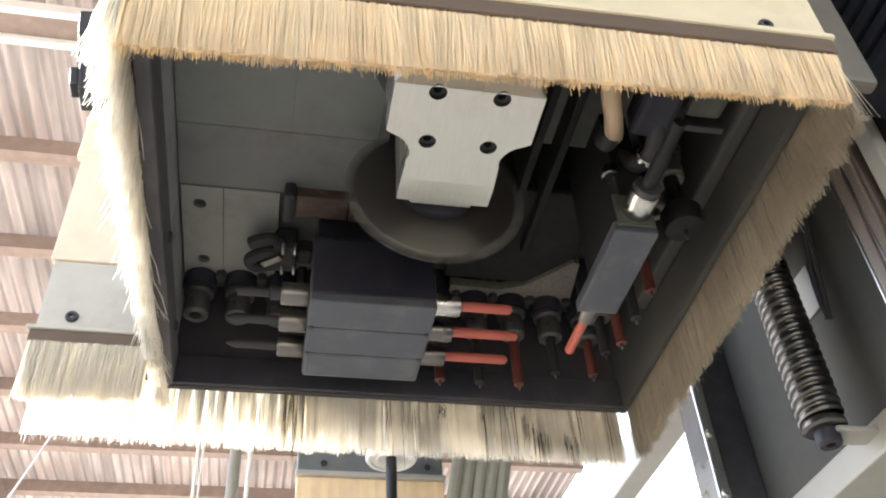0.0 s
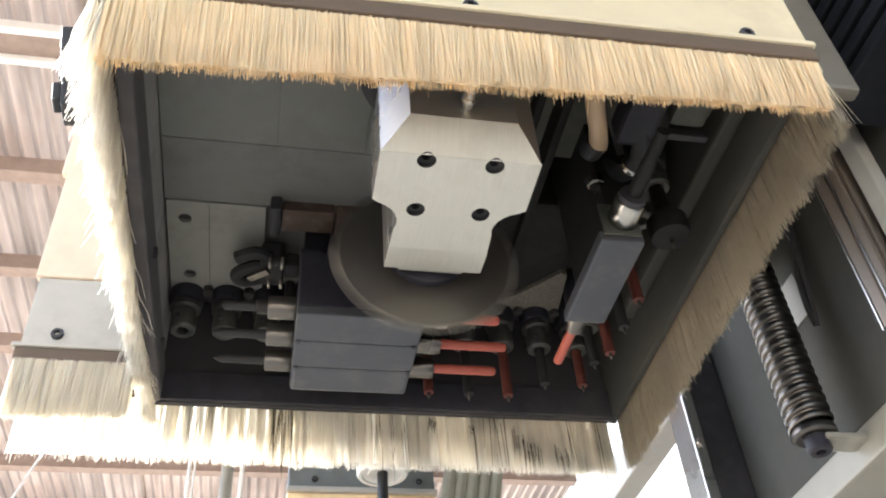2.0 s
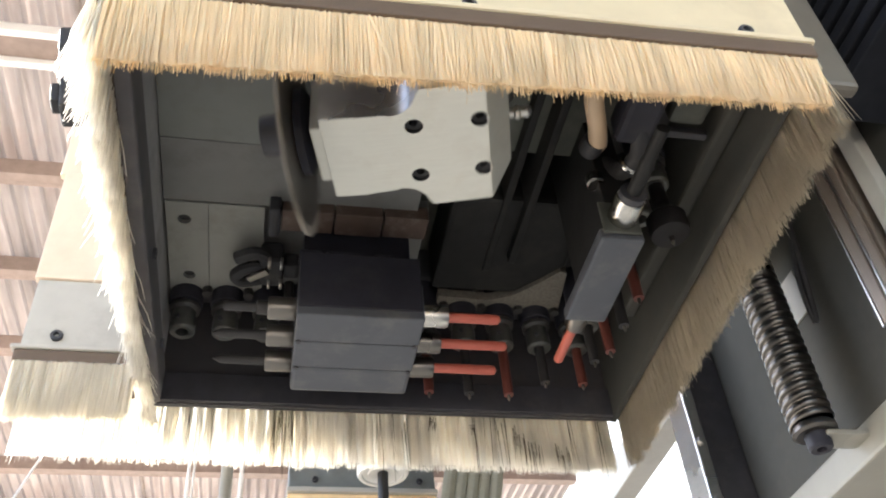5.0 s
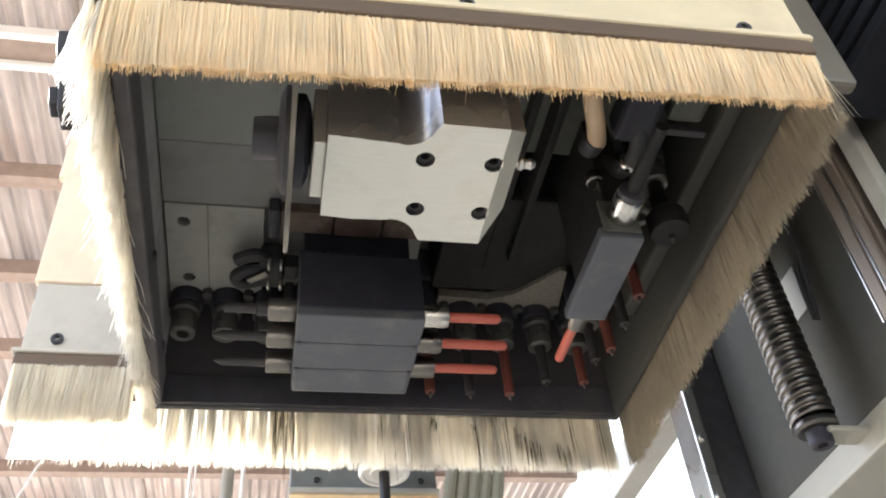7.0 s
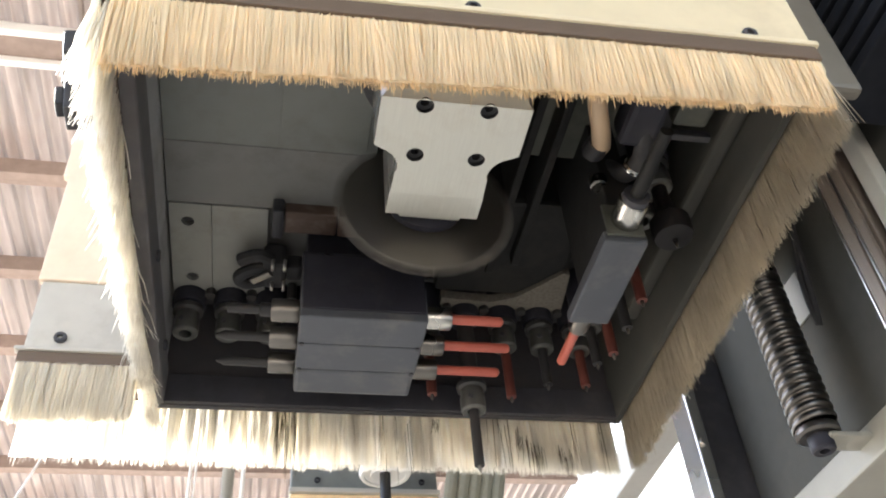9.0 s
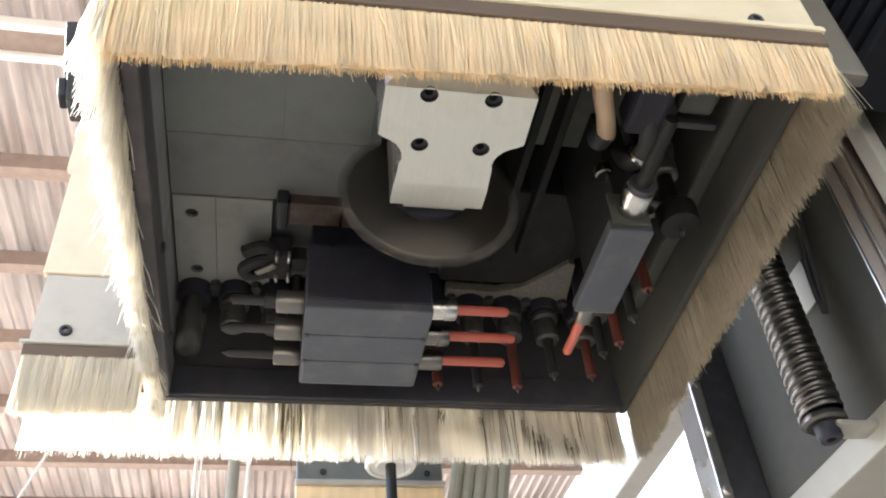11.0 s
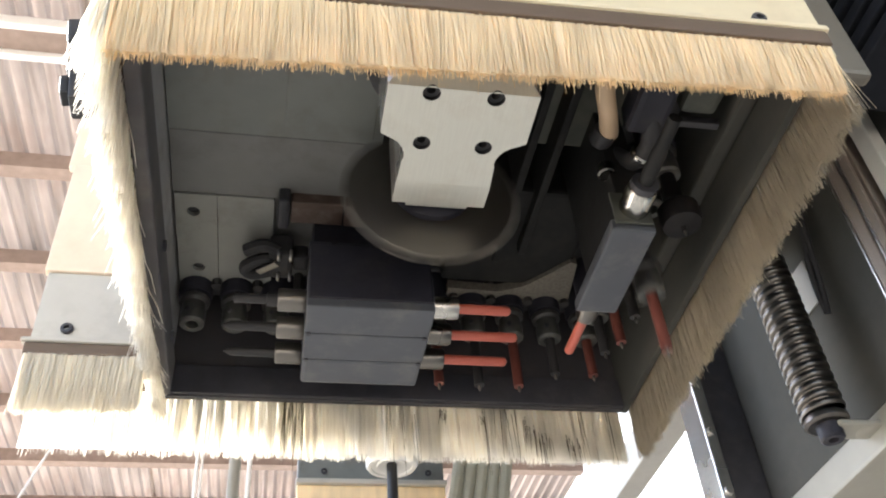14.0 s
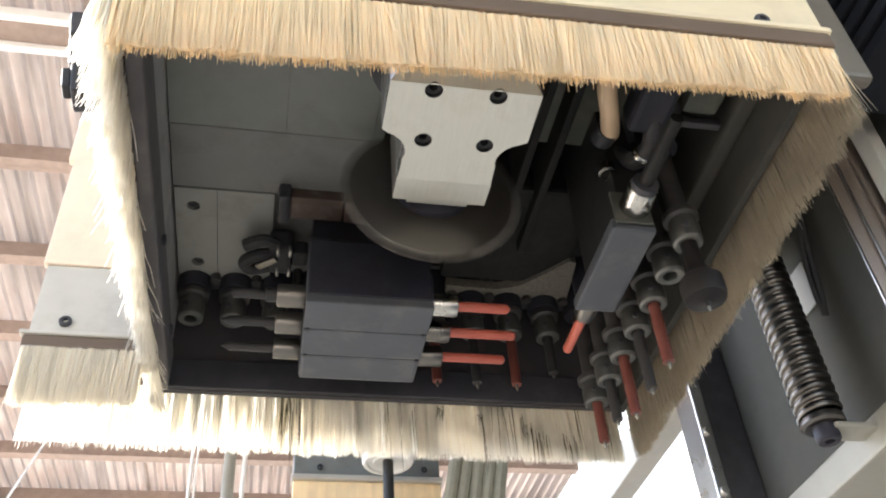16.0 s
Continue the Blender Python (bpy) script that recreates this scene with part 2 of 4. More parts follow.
def lathe(bm, profile, m=None, seg=24):
    """Turn (radius, height) pairs about z."""
    rings = []
    for r, z in profile:
        rings.append([bm.verts.new((max(r, 1e-5) * math.cos(2 * math.pi * i / seg), max(r, 1e-5) * math.sin(2 * math.pi * i / seg), z)) for i in range(seg)])
    for a, b in zip(rings, rings[1:]):
        for i in range(seg):
            bm.faces.new((a[i], a[(i + 1) % seg], b[(i + 1) % seg], b[i]))
    bm.faces.new(rings[0])
    bm.faces.new(rings[-1][::-1])
    if m is not None:
        bmesh.ops.transform(bm, matrix=m, verts=[v for r in rings for v in r])
    return bm


def turned(profile, m=None, seg=24):
    return lathe(bmesh.new(), profile, m, seg)


def tube(bm, pts, r, seg=8):
    """A round tube along smooth points."""
    pts = [Vector(p) for p in pts]
    fine = []
    for i in range(len(pts) - 1):
        p0, p1, p2, p3 = pts[max(i - 1, 0)], pts[i], pts[i + 1], pts[min(i + 2, len(pts) - 1)]
        for k in range(6):
            t = k / 6
            fine.append(0.5 * ((2 * p1) + (p2 - p0) * t + (2 * p0 - 5 * p1 + 4 * p2 - p3) * t * t + (3 * p1 - p0 - 3 * p2 + p3) * t ** 3))
    fine.append(pts[-1])
    rings = []
    for i, p in enumerate(fine):
        d = (fine[min(i + 1, len(fine) - 1)] - fine[max(i - 1, 0)]).normalized()
        a = d.cross(Vector((0.31, 0.87, 0.39))).normalized()
        b = d.cross(a)
        rings.append([bm.verts.new(p + r * (math.cos(2 * math.pi * k / seg) * a + math.sin(2 * math.pi * k / seg) * b)) for k in range(seg)])
    for a, b in zip(rings, rings[1:]):
        for k in range(seg):
            bm.faces.new((a[k], a[(k + 1) % seg], b[(k + 1) % seg], b[k]))
    bm.faces.new(rings[0])
    bm.faces.new(rings[-1][::-1])
    return bm


def slab_with_holes(outline, holes, z0, z1, hole_depth):
    """A plate with the outline (x, y), from z0 up to z1, with blind round holes (x, y, r) in its underside."""
    bm = bmesh.new()

    def ring(pts, z):
        return [bm.verts.new((x, y, z)) for x, y in pts]

    def loop(vs):
        return [bm.edges.new((vs[i], vs[(i + 1) % len(vs)])) for i in range(len(vs))]

    low = ring(outline, z0)
    edges = loop(low)
    rims = []
    for hx, hy, r in holes:
        h = ring([(hx + r * math.cos(2 * math.pi * k / 20), hy + r * math.sin(2 * math.pi * k / 20)) for k in range(20)], z0)
        edges += loop(h)
        rims.append(h)
    bmesh.ops.triangle_fill(bm, use_beauty=True, use_dissolve=False, edges=edges)
    top = ring(outline, z1)
    for i in range(len(low)):
        j = (i + 1) % len(low)
        bm.faces.new((low[i], low[j], top[j], top[i]))
    bm.faces.new(top)
    for h in rims:
        deep = [bm.verts.new((v.co.x, v.co.y, z0 + hole_depth)) for v in h]
        for i in range(20):
            j = (i + 1) % 20
            bm.faces.new((h[i], h[j], deep[j], deep[i]))
        bm.faces.new(deep)
    return bm


ALONG_X = pose(0, 0, 0, 0, 90, 0)     # z axis turned to +x
ALONG_Y = pose(0, 0, 0, -90, 0, 0)    # z axis turned to +y


def bristles(root0, root1, thick, tip, count, seed, width=0.0009, stray=0.012, clump=0.006, splay=0.002, ragged=0.05, jitter=0.0, core=0.88, sheet_core=False, even=1.0, fill=0.22):
    """A strip brush: count thin bristles rooted between root0 and root1 (a strip `thick` deep across `tip`'s side),
    tip(s) giving the vector from root to tip at the share s of the strip; even below 1 thins them out towards root0,
    fill is the share of the depth that the smooth core slab takes up to either side."""
    rng = random.Random(seed)
    root0, root1 = Vector(root0), Vector(root1)
    along = (root1 - root0).normalized()
    side = along.cross(Vector((0, 0, 1))).normalized()
    verts, faces = [], []
    length = (root1 - root0).length
    for i in range(count):
        s = rng.random() ** even
        lean_noise = noise.noise(Vector((s * length / 0.03, seed * 7.3, 0))) * 0.5 + noise.noise(Vector((s * length / 0.009, seed * 3.1, 2))) * 0.6
        len_noise = 1 + ragged * noise.noise(Vector((s * length / 0.012, seed, 5))) + 0.05 * (rng.random() - 0.6)
        q = (rng.random() - 0.5) * 2
        root = root0.lerp(root1, s) + side * (q * thick / 2) + Vector((0, 0, rng.uniform(-jitter, jitter)))
        v = tip(s) * len_noise
        v = v + along * (lean_noise * clump + rng.gauss(0, 0.0011)) + side * (q * splay + rng.gauss(0, 0.0009))
        if rng.random() < stray:
            v = v + along * rng.gauss(0, 0.006) + side * rng.gauss(0, 0.004)
        w = width * (0.7 + 0.6 * rng.random())
        mid = root + v * 0.55 + side * rng.gauss(0, 0.0006)
        turn = rng.random() * math.pi
        a = along * math.cos(turn) + side * math.sin(turn)
        b = along * -math.sin(turn) + side * math.cos(turn)
        n = len(verts)
        for p, k in ((root, 1.0), (mid, 0.85), (root + v, 0.35)):
            verts += [tuple(p + a * (w * k)), tuple(p - a * (w * 0.5 * k) + b * (w * 0.86 * k)), tuple(p - a * (w * 0.5 * k) - b * (w * 0.86 * k))]
        for r in (0, 3):
            for k in range(3):
                faces.append((n + r + k, n + r + (k + 1) % 3, n + r + 3 + (k + 1) % 3, n + r + 3 + k))
        faces.append((n + 6, n + 7, n + 8))
    # smooth core inside the outer bristles, in place of packed ones: a slab, or one translucent sheet that glows
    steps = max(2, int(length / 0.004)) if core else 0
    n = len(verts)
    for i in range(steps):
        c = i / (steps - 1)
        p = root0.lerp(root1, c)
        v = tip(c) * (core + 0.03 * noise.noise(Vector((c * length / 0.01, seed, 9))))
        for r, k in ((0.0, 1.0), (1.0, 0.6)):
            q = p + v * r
            gap = 0.0 if sheet_core else thick * fill * k
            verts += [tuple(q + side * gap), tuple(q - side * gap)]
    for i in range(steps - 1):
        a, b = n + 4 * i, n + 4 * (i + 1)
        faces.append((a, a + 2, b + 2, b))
        if not sheet_core:
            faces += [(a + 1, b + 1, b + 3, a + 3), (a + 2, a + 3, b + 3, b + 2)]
    me = bpy.data.meshes.new("brush")
    me.from_pydata(verts, [], faces)
    return me


def brush_part(me, material, parent, label):
    me.materials.append(material)
    ob = new("brush", me)
    ob.parent = parent
    return tagged(ob, label, kind="stuff")


def screw_head(bm, m, r=0.0042, h=0.0025):
    """A socket head: a low cylinder with a hexagonal recess, axis z, head outward (+z)."""
    k = 18
    vs = []
    outer = [(r, 0.0), (r, h * 0.75), (r * 0.88, h)]
    rings = [[bm.verts.new((a * math.cos(2 * math.pi * i / k), a * math.sin(2 * math.pi * i / k), z)) for i in range(k)] for a, z in outer]
    rings += [[bm.verts.new((r * 0.52 * math.cos(2 * math.pi * (i // 3) / 6), r * 0.52 * math.sin(2 * math.pi * (i // 3) / 6), z)) for i in range(k)] for z in (h, -h * 0.4)]
    for a, b in zip(rings, rings[1:]):
        for i in range(k):
            bm.faces.new((a[i], a[(i + 1) % k], b[(i + 1) % k], b[i]))
    bm.faces.new(rings[-1])
    bmesh.ops.remove_doubles(bm, verts=rings[3] + rings[4], dist=1e-6)
    vs = [v for rg in rings for v in rg if v.is_valid]
    bmesh.ops.transform(bm, matrix=m, verts=vs)
    return bm


# ---- the shed ----
FLOOR = -1.35
ROOF = 3.2


XL, XR, YN, YF = -2.47, 7.0, -2.6, 7.6


def build_shed():
    tagged(part("ground", boxes(((-80, -80, FLOOR - 0.5), (80, 80, FLOOR - 0.03))), EARTH), "pale dry yard round the workshop", "ground", kind="structure")
    tagged(part("floor", boxes(((XL, YN, FLOOR - 0.2), (XR, YF, FLOOR))), CONCRETE), "dusty concrete workshop floor", "floor", kind="structure")

    # corrugated roof, ribs along y, with milky sheets let in
    def sheet(x0, x1, y0, y1, material, name, label):
        bm = bmesh.new()
        n = max(2, round((x1 - x0) / 0.076 * 8))
        rows = []
        for y in (y0, y1):
            rows.append([bm.verts.new((x0 + (x1 - x0) * i / n, y, ROOF + 0.016 * math.cos(2 * math.pi * (x0 + (x1 - x0) * i / n) / 0.076))) for i in range(n + 1)])
        for i in range(n):
            bm.faces.new((rows[0][i], rows[0][i + 1], rows[1][i + 1], rows[1][i]))
        bmesh.ops.solidify(bm, geom=bm.faces[:], thickness=0.0012)
        return tagged(part(name, bm, material, smooth=True), label, "roof", kind="structure")

    for x0, x1 in ((XL - 0.2, -1.2), (-1.2, 0.4), (0.4, 2.3), (3.7, XR)):
        sheet(x0, x1 + 0.03, YN, YF, ROOFTIN, "roof_sheet", "weathered corrugated tin roof sheet")
    sheet(2.3, 3.73, 4.3, YF, SKYLIGHT, "roof_skylight", "milky corrugated skylight sheet in the roof")
    sheet(2.3, 3.73, YN, 4.33, ROOFTIN, "roof_sheet", "weathered corrugated tin roof sheet")
    for y in [2.09 + 0.76 * i for i in range(-6, 8)]:
        spans = ((XL, 2.28), (3.74, XR)) if y > 4.3 else ((XL, XR),)
        for x0, x1 in spans:
            if abs(y - 2.09) < 0.1:
                for dy in (-0.085, 0.085):
                    tagged(part("roof_pipe", boxes(((x0, y + dy - 0.018, ROOF - 0.075), (x1, y + dy + 0.018, ROOF - 0.016), 0.006)), WHITESTEEL), "white painted steel tube under the roof", "tube", "roof tubes", kind="structure")
                tagged(part("roof_purlin", boxes(((x0, y - 0.066, ROOF - 0.045), (x1, y + 0.066, ROOF - 0.016), 0.002)), PURLIN), "brown steel strip between white tubes", "purlin", "roof purlins", kind="structure")
            else:
                tagged(part("roof_purlin", boxes(((x0, y - 0.03, ROOF - 0.12), (x1, y + 0.03, ROOF - 0.019), 0.003), ((x0, y + 0.03, ROOF - 0.12), (x1, y + 0.055, ROOF - 0.105))), PURLIN),
                       "brown primed steel purlin under the roof", "purlin", "roof purlins", kind="structure")
    # roof girders along y, and posts
    for x in (XL + 0.1, 0.9, 4.6, XR - 0.1):
        tagged(part("roof_girder", boxes(((x - 0.05, YN, ROOF - 0.22), (x + 0.05, YF, ROOF - 0.125), 0.004)), PURLIN), "brown steel roof girder", "girder", "roof girders", kind="structure")
        for y in (YN + 0.1, YF - 0.1):
            tagged(part("post", boxes(((x - 0.08, y - 0.08, FLOOR), (x + 0.08, y + 0.08, ROOF - 0.22), 0.006)), PURLIN), "brown steel workshop post", "post", "workshop posts", kind="structure")
    # a wall on the right; an unseen upper wall added on the near side blocks blue sky; the rest opens on the yard
    tagged(part("wall_near", boxes(((XL, YN - 0.15, 0.95), (XR, YN, ROOF - 0.02))), WALLPAINT), "unseen whitewashed wall added to block sky light", "wall", kind="structure")
    tagged(part("wall_right", boxes(((XR, YN - 0.15, FLOOR), (XR + 0.15, YF, ROOF - 0.02))), WALLPAINT), "whitewashed side workshop wall", "wall", kind="structure")


build_shed()

# ---- dust hood ----
X0, X1, Y0, Y1, ZB = -0.335, 0.035, -0.322, 0.035, 0.019
TH = 0.005


def build_hood():
    hood = thing("dust_hood", "square sheet-metal dust hood with cream brush skirts", "dust hood")
    # walls
    part("near_panel", boxes(((X0 - TH, Y0 - TH, 0.022), (X1 + TH, Y0, 0.42), 0.0012)), CREAM, hood, "cream painted panel")
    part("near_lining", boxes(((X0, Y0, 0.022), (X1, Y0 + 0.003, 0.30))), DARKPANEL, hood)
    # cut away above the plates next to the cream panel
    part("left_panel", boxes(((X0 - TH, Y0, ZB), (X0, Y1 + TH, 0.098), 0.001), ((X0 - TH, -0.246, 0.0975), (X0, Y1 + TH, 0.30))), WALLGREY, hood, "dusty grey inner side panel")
    # its lower edge rises towards the cream panel
    bm = bmesh.new()
    ends = [[bm.verts.new((x, y, z)) for x, z in ((X1, low), (X1 + TH, low), (X1 + TH, 0.30), (X1, 0.30))] for y, low in ((Y0, ZB + 0.011), (Y1 + TH, ZB))]
    bm.faces.new(ends[0])
    bm.faces.new(ends[1][::-1])
    for k in range(4):
        bm.faces.new((ends[0][k], ends[1][k], ends[1][(k + 1) % 4], ends[0][(k + 1) % 4]))
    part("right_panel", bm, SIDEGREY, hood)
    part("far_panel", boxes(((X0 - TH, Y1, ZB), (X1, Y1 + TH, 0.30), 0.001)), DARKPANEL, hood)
    part("far_lip", boxes(((X0, Y1 - 0.004, ZB + 0.001), (X1, Y1 - 0.0005, 0.046), 0.0008)), BLACK, hood, "black lower lip inside the hood")
    part("left_lip", boxes(((X0 + 0.0005, Y0 + 0.006, ZB + 0.001), (X0 + 0.0035, Y1 - 0.006, 0.048), 0.001), ((X0 - TH, Y0 + 0.006, ZB - 0.003), (X0 + 0.0035, Y1 - 0.006, ZB - 0.0004), 0.0008)), LIPGREY, hood, "worn dark lower lip")
    # L-shaped extension beside the hood
    part("extension_panel", boxes(((-0.427, -0.022, 0.014), (X0 - TH - 0.001, -0.017, 0.0885), 0.0012)), PLATEGREY, hood, "grey painted lower panel")
    part("extension_cover", boxes(((-0.430, -0.024, 0.089), (X0 - TH - 0.001, -0.016, 0.205), 0.0015)), CREAM_LIT, hood, "cream upper cover")
    part("extension_cap", boxes(((-0.436, -0.020, 0.206), (X0 - TH - 0.001, -0.012, 0.30), 0.002)), CREAM_LIT, hood)
    # brush holders
    tilt = math.degrees(math.atan2(0.010, 0.372))
    bm = bmesh.new()
    box(bm, (-0.190, -0.0035, -0.0065), (0.1835, 0.0035, 0.0052), 0.0012)
    h = part("brush_holder", bm, HOLDER, hood, "dull metal brush holder rail")
    h.matrix_basis = pose(-0.150, Y0 - TH - 0.0042, 0.0238, 0, -tilt, 0)
    bm = bmesh.new()
    box(bm, (-0.190, -0.0046, 0.0054), (0.1860, 0.0035, 0.0098), 0.0017)
    h = part("holder_lip", bm, CREAM, hood, "cream rolled lip over the brush holder")
    h.matrix_basis = pose(-0.150, Y0 - TH - 0.0042, 0.0238, 0, -tilt, 0)
    part("brush_holder", boxes(((-0.428, -0.0285, 0.0105), (X0 - TH - 0.002, -0.0225, 0.0200), 0.0015)), HOLDER, hood)
    part("holder_lip", boxes(((-0.431, -0.0300, 0.0202), (X0 - TH - 0.002, -0.0225, 0.0235), 0.0015)), PLATEGREY, hood, "pale rolled lip over the brush holder")
    part("brush_holder", boxes(((X1 + TH + 0.0006, Y0 + 0.004, 0.036), (X1 + TH + 0.007, Y1 + TH, 0.048), 0.0012)), HOLDER, hood)
    part("brush_holder", boxes(((X0 - TH - 0.007, Y0 - TH, 0.016), (X0 - TH - 0.0006, -0.030, 0.030), 0.0012)), HOLDER, hood)
    part("brush_holder", boxes(((-0.440, Y1 + TH + 0.0006, 0.027), (X1 + TH, Y1 + TH + 0.0030, 0.040), 0.0008)), HOLDER, hood)
    # screws on the cream panel and on the grey panel
    face = pose(0, 0, 0, 90, 0, 0)
    for x, z in ((0.001, 0.0486), (-0.160, 0.0423), (-0.315, 0.0368)):
        bm = bmesh.new()
        screw_head(bm, pose(x, Y0 - TH - 0.0002, z) @ face, 0.0045, 0.003)
        part("screw", bm, BLACK, hood, "black socket screw")
    bm = bmesh.new()
    screw_head(bm, pose(-0.4035, -0.0222, 0.0360) @ face, 0.0045, 0.003)
    part("screw", bm, BLACK, hood, "black socket screw")
    for y in (-0.12, -0.02):
        bm = bmesh.new()
        screw_head(bm, pose(X0 + 0.0037, y, 0.036, 0, 90, 0), 0.004, 0.0022)
        part("screw", bm, BLACK, hood)
    # brushes
    yb = Y0 - TH - 0.0042
    brush_part(bristles((-0.338, yb, 0.0200), (0.0345, yb, 0.0299), 0.0022, lambda s: Vector((0.003 - 0.010 * s, 0.0, -0.0615 + 0.0125 * s)), 5000, 1, 0.0004, clump=0.006, core=0.965, fill=0.42),
               BRISTLE_NEAR, hood, "tan bristle skirt along the cream panel")
    xb = X1 + TH + 0.004
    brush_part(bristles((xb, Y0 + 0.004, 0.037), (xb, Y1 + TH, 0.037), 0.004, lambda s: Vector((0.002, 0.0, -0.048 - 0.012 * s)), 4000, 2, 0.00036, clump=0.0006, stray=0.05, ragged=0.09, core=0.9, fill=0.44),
               BRISTLE_SHADED, hood, "cream bristle skirt")
    xb = X0 - TH - 0.004
    brush_part(bristles((xb, Y0 - TH, 0.018), (xb, 0.03, 0.018), 0.007, lambda s: Vector((0.007 * s * s, 0.0, -0.052 + 0.030 * min(1, s * 1.15))), 3000, 3, 0.00042, stray=0.14, clump=0.012, splay=0.003, ragged=0.24, core=0.8, sheet_core=True),
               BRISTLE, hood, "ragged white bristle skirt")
    yb = Y1 + TH + 0.0048
    # thinned towards the left: the stronger light there is put into the density
    brush_part(bristles((-0.436, yb, 0.028), (0.034, yb, 0.028), 0.003, lambda s: Vector((0.0, 0.001, -0.054)), 3300, 4, 0.00034, clump=0.003, sheet_core=True, core=0.93, even=0.6),
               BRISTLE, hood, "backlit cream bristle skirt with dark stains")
    for x, z, w, n, k in ((-0.118, 0.017, 0.005, 14, 0.008), (-0.047, 0.006, 0.010, 12, 0.020), (-0.036, -0.004, 0.014, 18, 0.018), (-0.012, -0.008, 0.012, 14, 0.015),
                          (-0.238, 0.024, 0.016, 34, 0.042), (-0.086, 0.012, 0.004, 6, 0.008), (-0.15, 0.022, 0.03, 12, 0.040), (-0.07, 0.022, 0.04, 12, 0.042), (0.01, 0.022, 0.03, 10, 0.042)):
        brush_part(bristles((x - w / 2, yb - 0.0022, z), (x + w / 2, yb - 0.0022, z), 0.002, lambda s: Vector((0.0, 0.0, -k * (0.75 + 0.5 * abs(math.sin(9 * s))))), n, int(-x * 1000) + 50, 0.0003, clump=0.002, stray=0.03, jitter=k * 0.4, core=0), STAIN, hood, "dark oil stain on the bristles")
    yb = -0.0255
    brush_part(bristles((-0.427, yb, 0.011), (-0.345, yb, 0.011), 0.005, lambda s: Vector((0.0, 0.001, -0.046 + 0.003 * s)), 1500, 5, 0.00032, clump=0.0025, sheet_core=True, core=0.93),
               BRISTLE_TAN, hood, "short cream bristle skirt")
    return hood


build_hood()


# ---- machine head above the hood ----
def build_head():
    head = thing("machine_head", "grey painted underside of a drilling head", "machine head")
    part("top_plate", boxes(((-0.30, Y0 + 0.004, 0.30), (X1 + TH, Y1 + TH, 0.34), 0.002)), GREENGREY, head)
    # unseen, added above the hood to keep sun off the carriage
    part("upper_body", boxes(((-0.28, -0.24, 0.34), (0.01, 0.01, 0.799), 0.006)), GREYGREEN, head)
    # dark cover over the bay, added to block light from above
    part("deck", boxes(((X0, -0.246, 0.150), (X1, Y1, 0.165)), ((-0.195, Y0 + 0.003, 0.150), (X1, -0.2465, 0.165))), GREENGREY, head, "dark olive cover added to block light")
    # plates with bolt holes
    holes = [(-0.320, -0.087, 0.0048), (-0.318, -0.024, 0.0048)]
    part("slotted_plate", slab_with_holes([(-0.333, -0.105), (-0.303, -0.105), (-0.303, 0.003), (-0.333, 0.003)], holes, 0.100, 0.108, 0.007), SLOTGREY, head, "grey plate with two bolt holes")
    # black plugs, added so that both holes read dark
    for x, y, r in holes:
        part("bolt", turned([(0.0046, 0.1035), (0.0046, 0.1068)], pose(x, y, 0), 16), RUBBER, head, "black plug darkening the hole", smooth=True)
    part("cover_plate", boxes(((-0.3027, -0.1048, 0.1003), (-0.262, 0.003, 0.108), 0.0005)), SLOTGREY, head)
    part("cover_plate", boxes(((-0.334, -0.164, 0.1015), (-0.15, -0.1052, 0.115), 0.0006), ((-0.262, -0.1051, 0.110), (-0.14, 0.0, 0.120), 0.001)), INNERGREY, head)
    part("cover_plate", boxes(((-0.334, -0.246, 0.1020), (-0.19, -0.1641, 0.13), 0.0003)), GREYGREEN, head)
    part("motor_box", boxes(((-0.257, -0.246, 0.1005), (-0.197, -0.168, 0.1019), 0.0006)), GREYGREEN, head, "grey box under the deck")
    part("motor_box", boxes(((-0.195, -0.30, 0.112), (-0.02, -0.168, 0.15), 0.003)), GREENGREY, head)
    for x, y in ((-0.190, -0.176), (-0.235, -0.236)):
        bm = bmesh.new()
        screw_head(bm, pose(x, y, 0.100 if x < -0.2 else 0.112, 180, 0, 0), 0.005, 0.004)
        part("screw", bm, BLACK, head)
    # round spindle nose above the saw unit
    part("spindle_nose", turned([(0.045, 0.072), (0.045, 0.078), (0.052, 0.082), (0.052, 0.150)], pose(-0.159, -0.255, 0), 40), DARKCAST, head, smooth=True)
    # oily casting with a dusty rim on the right of the saw
    bm = bmesh.new()
    box(bm, (-0.125, -0.13, 0.102), (-0.020, -0.022, 0.150), 0.004)
    part("casting", bm, OILCAST, head, "dark oily casting")
    bm = bmesh.new()
    pts = [(-0.118, -0.018), (-0.075, -0.016), (-0.056, -0.024), (-0.040, -0.040), (-0.024, -0.058), (-0.018, -0.056), (-0.012, -0.004), (-0.118, 0.000)]
    low = [bm.verts.new((x, y, 0.098)) for x, y in pts]
    top = [bm.verts.new((x, y, 0.106)) for x, y in pts]
    bm.faces.new(low)
    bm.faces.new(top[::-1])
    for i in range(len(pts)):
        j = (i + 1) % len(pts)
        bm.faces.new((low[i], low[j], top[j], top[i]))
    bmesh.ops.triangulate(bm, faces=[f for f in bm.faces if len(f.verts) > 4])
    part("bracket", bm, DUSTY, head, "dusty speckled bracket rim")
    # olive ribs between saw bay and side drills
    for i, (x, z) in enumerate(((-0.088, 0.100), (-0.072, 0.092))):
        part("rib", boxes(((x, -0.29, z), (x + 0.006, -0.05 - 0.02 * i, 0.15), 0.0015)), OILCAST, head)
